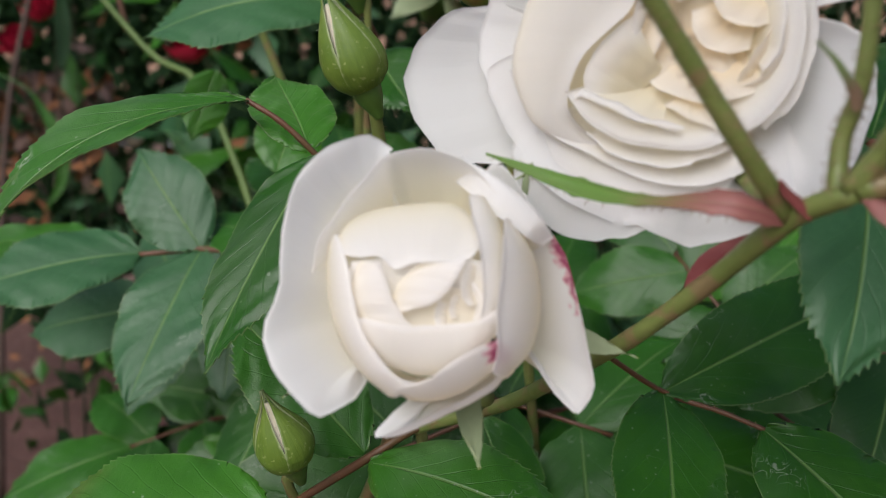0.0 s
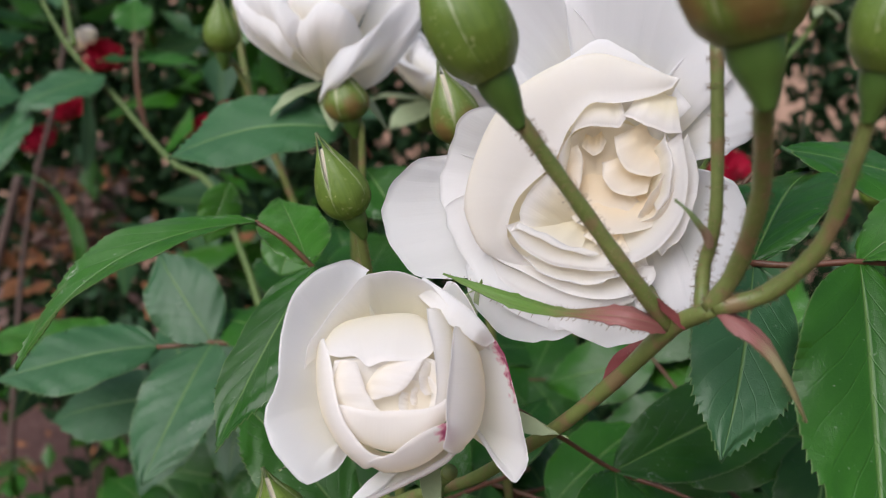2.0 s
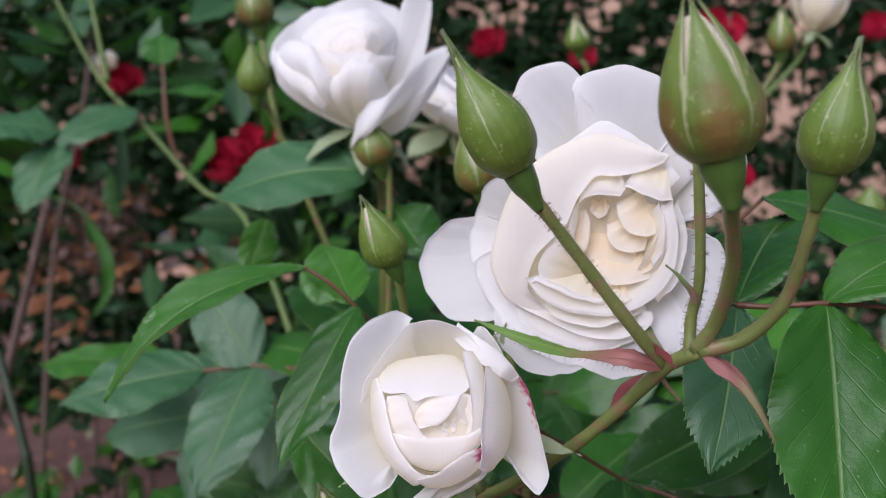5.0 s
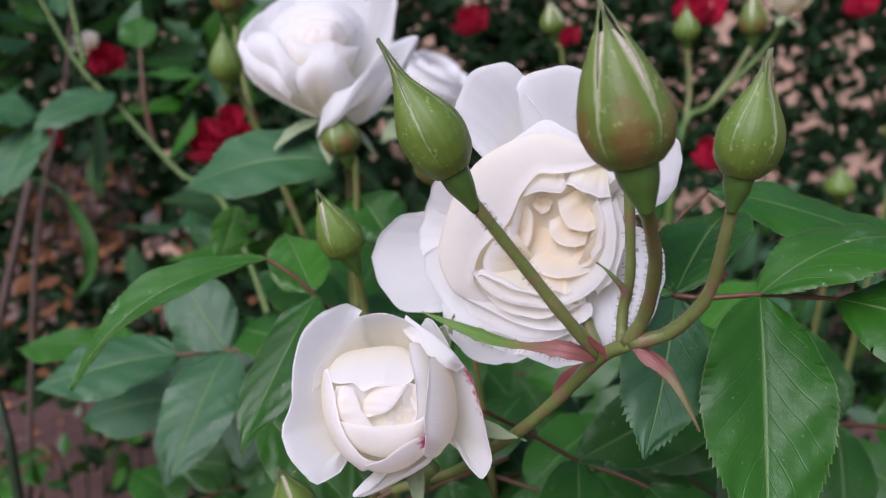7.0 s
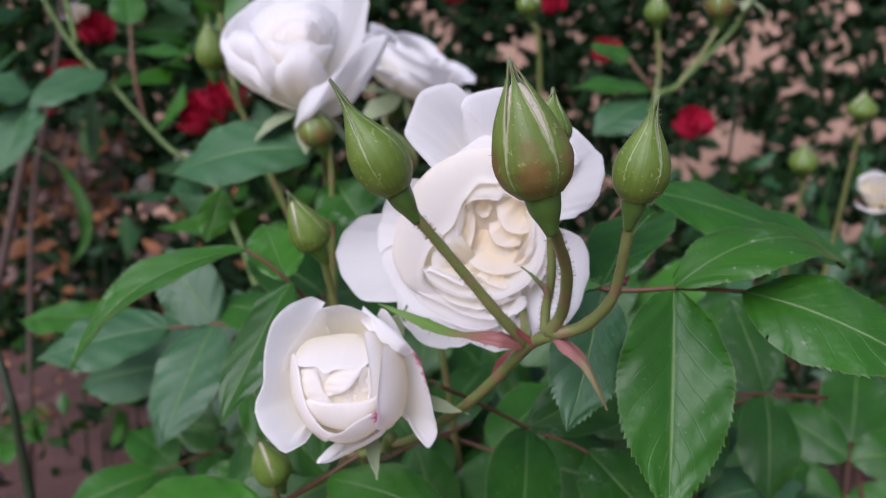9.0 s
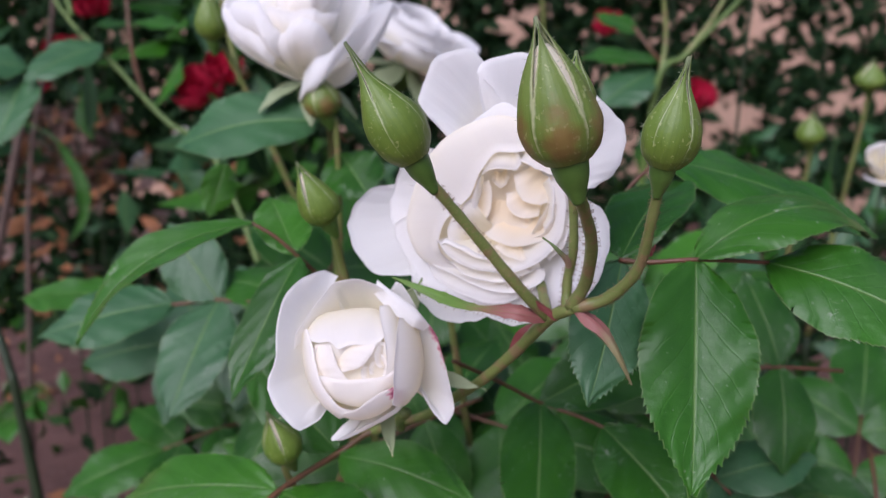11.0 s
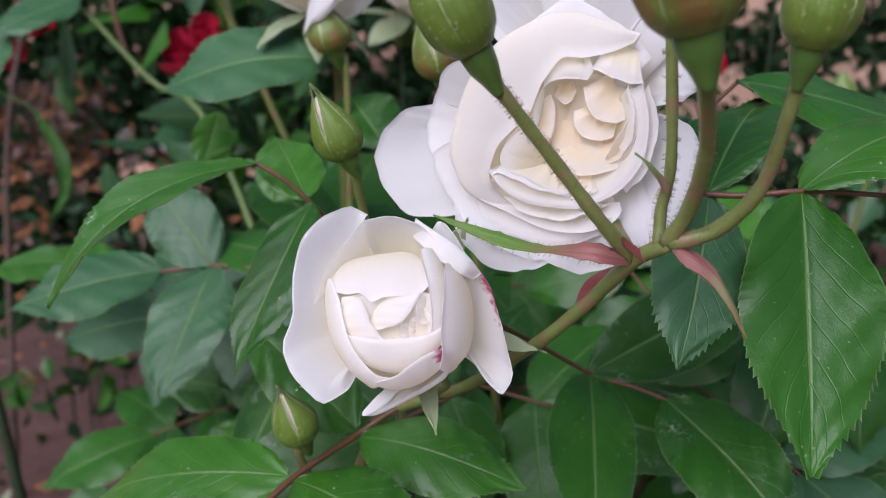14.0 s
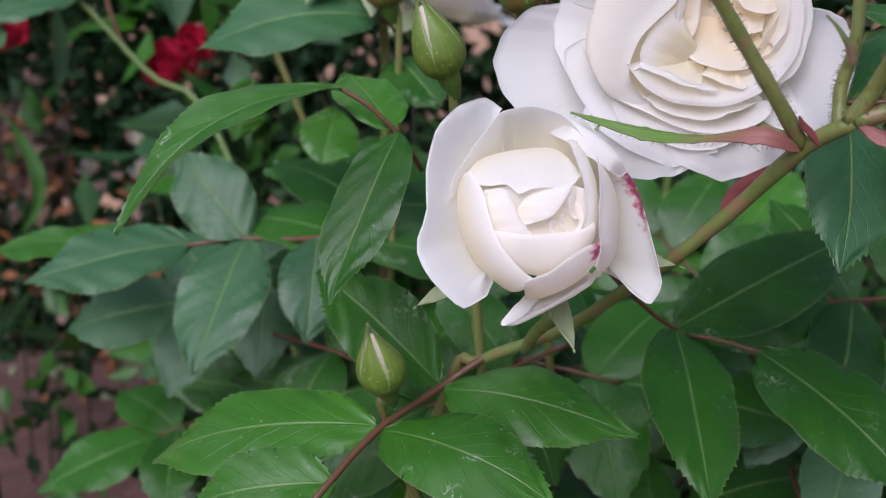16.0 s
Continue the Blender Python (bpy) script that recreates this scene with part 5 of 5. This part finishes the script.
rose_leaf("dark green rose leaf low on the flowering stem", [(0.0826, 0.2850, 0.7536), (0.0994, 0.3100, 0.7376), NODE_S, (0.1364, 0.3170, 0.7189), (0.1462, 0.3100, 0.7170)], [
    (NODE_S, (0.2033, 0.3700, 0.7484), 0.034, (-0.15, -0.85, 0.5), dict(arch=0.05)),
    (NODE_S, (0.1148, 0.2650, 0.6811), 0.032, (0.1, -0.85, 0.5), dict(arch=0.04)),
    ((0.1457, 0.3100, 0.7172), (0.1825, 0.2700, 0.6829), 0.037, (0.1, -0.75, 0.65), dict(arch=0.06)),
])
rose_leaf("glossy fresh green rose leaf on a red petiole", [(0.0577, 0.3000, 0.7204), (0.0474, 0.2980, 0.7175), (0.0345, 0.2955, 0.7092), (0.0150, 0.2710, 0.7038), (0.0013, 0.2520, 0.6945), (-0.0063, 0.2450, 0.6873)], [
    ((0.0143, 0.2710, 0.7052), (-0.0587, 0.2920, 0.6859), 0.0315, (-0.1, -0.55, 0.85), dict(arch=0.10, fold=0.05, mat=LEAF_FRESH)),
    ((0.0355, 0.2940, 0.7089), (0.0923, 0.2680, 0.7029), 0.0285, (0.1, -0.6, 0.8), dict(arch=0.08, fold=0.05, mat=LEAF_FRESH)),
    ((0.0163, 0.2710, 0.7035), (0.0627, 0.2350, 0.6957), 0.031, (0.2, -0.6, 0.8), dict(arch=0.1, fold=0.05, mat=LEAF_FRESH)),
    ((0.0036, 0.2530, 0.6949), (-0.0389, 0.2600, 0.6844), 0.026, (-0.1, -0.6, 0.8), dict(arch=0.1, mat=LEAF_FRESH)),
    ((0.0336, 0.2980, 0.7099), (-0.0074, 0.3150, 0.7442), 0.030, (0.1, -0.75, 0.6), dict(arch=0.05)),
], (0.0013, 0.0012, 0.0012, 0.0011, 0.001, 0.001))
rose_leaf("long narrow bright green rose leaf, arching", [(0.0279, 0.3100, 0.7794), (0.0212, 0.3000, 0.7899), (0.0114, 0.2980, 0.7995), (0.0019, 0.2980, 0.8052)], [
    ((0.0204, 0.2985, 0.7918), (0.0016, 0.2620, 0.7434), 0.0230, (-0.4, -0.9, 0.12), dict(arch=0.04)),
    ((0.0023, 0.2980, 0.8050), (-0.0599, 0.2699, 0.7630), 0.024, (-0.45, -0.55, 0.75), dict(arch=0.15, fold=0.35, mat=LEAF_FRESH)),
    ((0.0180, 0.3000, 0.7927), (0.0018, 0.3300, 0.8113), 0.023, (0.3, -0.8, 0.4), dict(mat=LEAF_FRESH)),
])
rose_leaf("matt bluish green rose leaf with five leaflets", [(-0.0130, 0.4100, 0.7429), (-0.0295, 0.4200, 0.7404), NODE_L, (-0.0679, 0.4300, 0.7377), (-0.0811, 0.4300, 0.7360)], [
    ((-0.0803, 0.4300, 0.7366), (-0.1511, 0.4150, 0.7203), 0.042, (-0.1, -0.6, 0.8), dict(arch=0.06, mat=LEAF_BLUE)),
    (NODE_L, (-0.0881, 0.4500, 0.7785), 0.036, (-0.1, -0.85, 0.5), dict(mat=LEAF_BLUE)),
    (NODE_L, (-0.0674, 0.3800, 0.6871), 0.040, (-0.1, -0.85, 0.45), dict(mat=LEAF_BLUE)),
    ((-0.0182, 0.4120, 0.7426), (-0.0199, 0.3800, 0.7014), 0.030, (0.1, -0.85, 0.45), dict(mat=LEAF_BLUE)),
    ((-0.1116, 0.4600, 0.7298), (-0.1969, 0.4800, 0.7263), 0.040, (-0.1, -0.3, 0.9), dict(mat=LEAF_FRESH)),
], (0.0014, 0.0011))
rose_leaf("broad dark rose leaf under a white bloom", [(0.0196, 0.4300, 0.8284), (0.0152, 0.4200, 0.8368), (0.0082, 0.4120, 0.8401)], [
    ((0.0094, 0.4120, 0.8402), (-0.0702, 0.4160, 0.8261), 0.044, (0.0, -0.7, 0.7), dict(arch=0.1, mat=LEAF_BLUE)),
    ((-0.0529, 0.4500, 0.8144), (-0.0605, 0.4400, 0.7848), 0.020, (0.4, -0.85, 0.2), dict(mat=LEAF_FRESH)),
    ((0.0182, 0.4200, 0.8230), (0.0364, 0.4000, 0.8013), 0.034, (0.2, -0.85, 0.4)),
    ((-0.0149, 0.4000, 0.7762), (-0.0101, 0.4200, 0.8008), 0.026, (0.2, -0.85, 0.4), dict(mat=LEAF_FRESH)),
])
rose_leaf("rose leaf with small leaflets on a red petiole", [(-0.1925, 0.6960, 0.8444), (-0.2223, 0.7500, 0.8855), (-0.2328, 0.7700, 0.9359)], [
    ((-0.2328, 0.7700, 0.9359), (-0.2467, 0.8000, 0.9681), 0.034, (0.0, -0.5, 0.85)),
    ((-0.2321, 0.7700, 0.9124), (-0.2621, 0.7600, 0.9090), 0.026, (0.0, -0.35, 0.9)),
    ((-0.2321, 0.7700, 0.9124), (-0.1735, 0.7600, 0.9081), 0.030, (0.0, -0.35, 0.9)),
], (0.0022, 0.0018))
rose_leaf("blue-green rose leaf on the arching shoot", [(-0.2450, 0.7100, 0.8988), (-0.2588, 0.6900, 0.8834), (-0.2843, 0.6800, 0.8662)], [
    ((-0.2282, 0.7000, 0.8912), (-0.2765, 0.6600, 0.8592), 0.046, (0.0, -0.6, 0.75), dict(mat=LEAF_BLUE)),
    ((-0.2843, 0.6800, 0.8662), (-0.2925, 0.6400, 0.8065), 0.050, (-0.2, -0.7, 0.6), dict(mat=LEAF_BLUE)),
    ((-0.2840, 0.6800, 0.8710), (-0.3355, 0.6600, 0.8771), 0.050, (0.0, -0.5, 0.8), dict(mat=LEAF_BLUE)),
], (0.0016, 0.0014))
rose_leaf("small dark rose leaf on a tall shoot", [(0.2499, 0.7200, 0.8743), (0.2372, 0.7200, 0.8887), (0.2234, 0.7300, 0.9084)], [
    ((0.2285, 0.7300, 0.9036), (0.1923, 0.7400, 0.9186), 0.026, (0.0, -0.5, 0.8)),
    ((0.2424, 0.7200, 0.8791), (0.1751, 0.7300, 0.8811), 0.034, (0.0, -0.4, 0.9)),
    ((0.2403, 0.7200, 0.8718), (0.1926, 0.7000, 0.8401), 0.040, (0.0, -0.7, 0.7), dict(mat=LEAF_BLUE)),
], (0.0018, 0.0014))

def strap_leaf(label, pts, width, mat):
    """A long narrow hanging blade with a channelled middle, from its base to its tip."""
    ob = thing("strap_leaf", pts[0], label, "leaf", "narrow hanging leaves")
    c = spline(pts, 30)
    t = np.gradient(c, axis=0)
    g = np.zeros((30, 7, 3))
    for i in range(30):
        v = i / 29
        ti = unit(t[i])
        side = unit(np.cross(ti, (0.25, -1.0, 0.2)))
        nn = np.cross(side, ti)
        w = width / 2 * max(0.07, min(1.0, (v - 0.28) * 3.0)) * (1 - v ** 5) + 0.0002
        for j in range(7):
            u = -1 + j / 3
            g[i, j] = c[i] + side * u * w - nn * (1 - abs(u)) * w * 0.25 + nn * 0.06 * w * math.sin(v * 14 + u * 2)
    verts, faces, slots, uv = sheet(g, 0.0006)
    under(link_mesh("blade", verts, faces, [mat, LEAF_BACK], uv=uv, slots=slots), ob)
    return ob


strap_leaf("narrow green leaf hanging from an old cane", [(-0.4807, 1.0000, 0.8080), (-0.4509, 0.9900, 0.8088), (-0.4176, 0.9800, 0.7946), (-0.4038, 0.9800, 0.7755), (-0.3897, 0.9800, 0.7481), (-0.3839, 0.9800, 0.7203), (-0.3896, 0.9800, 0.6921), (-0.4065, 0.9800, 0.6671)], 0.017, LEAF)
strap_leaf("narrow dark leaf hanging below a green shoot", [(-0.2475, 0.7000, 0.9055), (-0.2487, 0.7100, 0.8939), (-0.2517, 0.7200, 0.8744), (-0.2503, 0.7200, 0.8493), (-0.2513, 0.7200, 0.8290), (-0.2546, 0.7200, 0.8147)], 0.013, LEAF_BLUE)


def spray(name_label, seed, mat):
    """A compound leaf of five leaflets, lying along its own x axis, to be copied about."""
    ob = thing("rose_leaf", (0, 0, 0), name_label, "leaf", "leaves of the rose bushes")
    under(stalk("petiole", [(0, 0, 0), (0.03, 0, 0.004), (0.065, 0, 0.0)], (0.0009, 0.0007), STEM_RED, None, n=8), ob)
    for i, (a, b, w) in enumerate((((0.03, 0, 0.004), (0.035, 0.045, 0), 0.027), ((0.03, 0, 0.004), (0.037, -0.045, 0), 0.027), ((0.055, 0, 0.001), (0.075, 0.046, -0.004), 0.03), ((0.055, 0, 0.001), (0.075, -0.046, -0.004), 0.03), ((0.065, 0, 0), (0.125, 0.002, -0.012), 0.036))):
        leaflet(a, b, w, (0, 0, 1), ob, arch=0.07, fold=0.12, mat=mat, teeth=9, seed=seed * 10 + i)
    return ob


def fill_bushes():
    """The leafy mass of the bushes behind and below the flowers."""
    rng = random.Random(21)
    kinds = [spray("dark green rose leaf deep in the bush", 1, LEAF), spray("matt green rose leaf deep in the bush", 2, LEAF_BLUE), spray("fresh green rose leaf deep in the bush", 3, LEAF_FRESH)]
    used = set()
    zones = ((36, (0.02, 0.34), (0.38, 0.56), (0.50, 0.70)), (13, (0.22, 0.58), (0.42, 0.70), (0.44, 0.64)), (16, (-0.06, 0.05), (0.44, 0.60), (0.50, 0.77)), (4, (-0.6, 0.0), (0.75, 1.2), (0.32, 0.55)), (6, (-0.02, 0.3), (0.38, 0.46), (0.67, 0.72)))
    for n, xs, ys, zs in zones:
        for q in range(n):
            place = (rng.uniform(*xs), rng.uniform(*ys), rng.uniform(*zs))
            place = (place[0] if place[0] < 0.42 else place[0] - 0.2, *place[1:])
            m = pose(*place, rng.uniform(15, 65), rng.uniform(-25, 25), 0) @ pose(0, 0, 0, 0, 0, rng.uniform(0, 360)) @ Matrix.Scale(rng.uniform(1.1, 1.45), 4)
            k = rng.choices((0, 1, 2), (14, 1, 1) if xs[1] > 0.1 else (6, 4, 0))[0]
            if xs[1] > 0.32 and q % 6 == 5:
                continue
            if k not in used:
                used.add(k)
                kinds[k].matrix_basis = Matrix.LocRotScale(m.translation, m.to_quaternion(), None)
            else:
                copy_thing(kinds[k], m)


fill_bushes()
rng = random.Random(4)
for i in range(12):
    x, y = -0.03 + 0.042 * i + rng.uniform(-0.015, 0.015), rng.uniform(0.46, 0.6)
    rose_stem("shaded green cane within the rose bush", [(x, y, GROUND), (x + rng.uniform(-0.02, 0.02), y - 0.02, 0.45), (x + rng.uniform(-0.05, 0.05), y - 0.05, rng.uniform(0.62, 0.70))], (0.005, 0.004, 0.0022), SHADED_STEM, n=12)


for x, y, z in ((0.05, 0.31, 0.70), (0.05, 0.33, 0.60), (0.09, 0.40, 0.66), (0.01, 0.46, 0.62), (0.02, 0.60, 0.62), (0.16, 0.85, 0.62), (0.40, 0.85, 0.60), (0.44, 0.85, 0.60)):
    rose_stem("shaded green cane within the rose bush", [(x + 0.02, y + 0.05, GROUND), (x + 0.012, y + 0.03, 0.45), (x, y, z)], (0.0045, 0.0035, 0.002), SHADED_STEM, n=12)


def leaf_mass(name, label, n, box, size, mats, seed, kind_flat=0.6, gaps=False):
    """Thousands of small leaves of a far hedge, one mesh."""
    rng = np.random.default_rng(seed)
    verts, faces, slots, uv = [], [], [], []
    xs, ys, zs = box
    for q in range(n):
        c = np.array([rng.uniform(*xs), rng.uniform(*ys), rng.uniform(*zs)])
        clump = noise.noise((c[0] * 3.1, c[1] * 3.1 + seed, c[2] * 3.1))
        if gaps:
            hole = noise.noise((c[0] * 9, 7.3, c[2] * 11)) + 0.8 * noise.noise((c[0] * 24, 2.1, c[2] * 26))
            open_to_wall = 0.45 * math.exp(-((c[0] - -0.07) ** 2 / 0.05 + (c[2] - 1.02) ** 2 / 0.02))
            open_to_wall += 0.65 * math.exp(-((c[0] - -1.0) ** 2 / 0.09 + (c[2] - 1.12) ** 2 / 0.06))
            open_to_wall -= 0.6 * math.exp(-((c[0] - 0.24) ** 2 / 0.012 + (c[2] - 1.09) ** 2 / 0.015))
            open_to_wall -= 0.40 * math.exp(-((c[0] - 0.62) ** 2 / 0.03 + (c[2] - 1.16) ** 2 / 0.02))
            foot = abs(c[2] - 0.595 - 0.02 * hole) < 0.029 and -0.82 < c[0] < -0.62
            if foot or hole < -0.95 + 0.90 * min(1.0, max(0.0, (c[0] + 0.25) / 0.45)) + open_to_wall:
                continue
        elif clump < -0.08:
            continue
        x = unit(rng.normal(size=3))
        y = unit(np.cross(x, rng.normal(size=3) + np.array([0, -kind_flat, kind_flat])))
        z = np.cross(x, y)
        s = size * rng.uniform(0.6, 1.4)
        o = len(verts)
        for v, w, l in ((0, 0.0, 0), (0.45, 0.5, 0.1), (1.0, 0.0, 0)):
            if w:
                verts += [c + x * v * s - y * w * s * 0.5 + z * l * s, c + x * v * s - z * 0.02 * s, c + x * v * s + y * w * s * 0.5 + z * l * s]
                uv += [(0, v), (0.5, v), (1, v)]
            else:
                verts.append(c + x * v * s)
                uv.append((0.5, v))
        faces += [(o, o + 2, o + 1), (o, o + 3, o + 2), (o + 1, o + 2, o + 4), (o + 2, o + 3, o + 4)]
        slots += [int(rng.integers(len(mats)))] * 4
    ob = link_mesh(name, verts, faces, mats, uv=uv, slots=slots)
    return tagged(ob, label, "hedge" if name == "hedge" else "foliage", kind="stuff")


# Hedge leaves, and some bed leaves below, have shade put in their colour.
leaf_mass("hedge", "loose green hedge in front of the wall, its shade in the leaf colour", 64000, ((-1.45, 1.55), (1.95, 2.15), (GROUND, 1.75)), 0.044, [SHADED_HEDGE], 3, gaps=True)
leaf_mass("far_foliage", "dark rose foliage deeper in the bed", 2600, ((-0.22, 1.2), (0.95, 1.35), (GROUND, 0.80)), 0.05, [LEAF, LEAF_BLUE, SHADED_HEDGE], 9)
leaf_mass("side_foliage", "loose blue-green leaves at the edge of the bed", 800, ((-1.0, -0.12), (0.95, 1.5), (0.72, 1.2)), 0.075, [LEAF_BLUE, LEAF_BLUE, LEAF, LEAF_FRESH], 14)
leaf_mass("low_foliage", "sparse dark leaves over the soil", 330, ((-1.1, -0.2), (1.0, 1.5), (GROUND, 0.55)), 0.05, [LEAF, SHADED_HEDGE], 10)
leaf_mass("dry_undergrowth", "dry russet leaves and twigs low in the bed", 620, ((-0.95, -0.34), (1.25, 1.65), (GROUND + 0.1, 0.92)), 0.042, [STRAW, TWIG, LEAF_BLUE], 5)
leaf_mass("dry_flower_heads", "spent brown flower heads and russet stalks in the bed", 420, ((-0.70, -0.55), (1.38, 1.52), (0.67, 0.81)), 0.030, [STRAW, TWIG, TWIG], 25)
leaf_mass("leaf_litter", "dry fallen leaves and petals on the soil", 1500, ((-2.0, 1.5), (0.5, 2.2), (GROUND, GROUND + 0.03)), 0.04, [STRAW, STRAW, SEPAL_IN], 7)
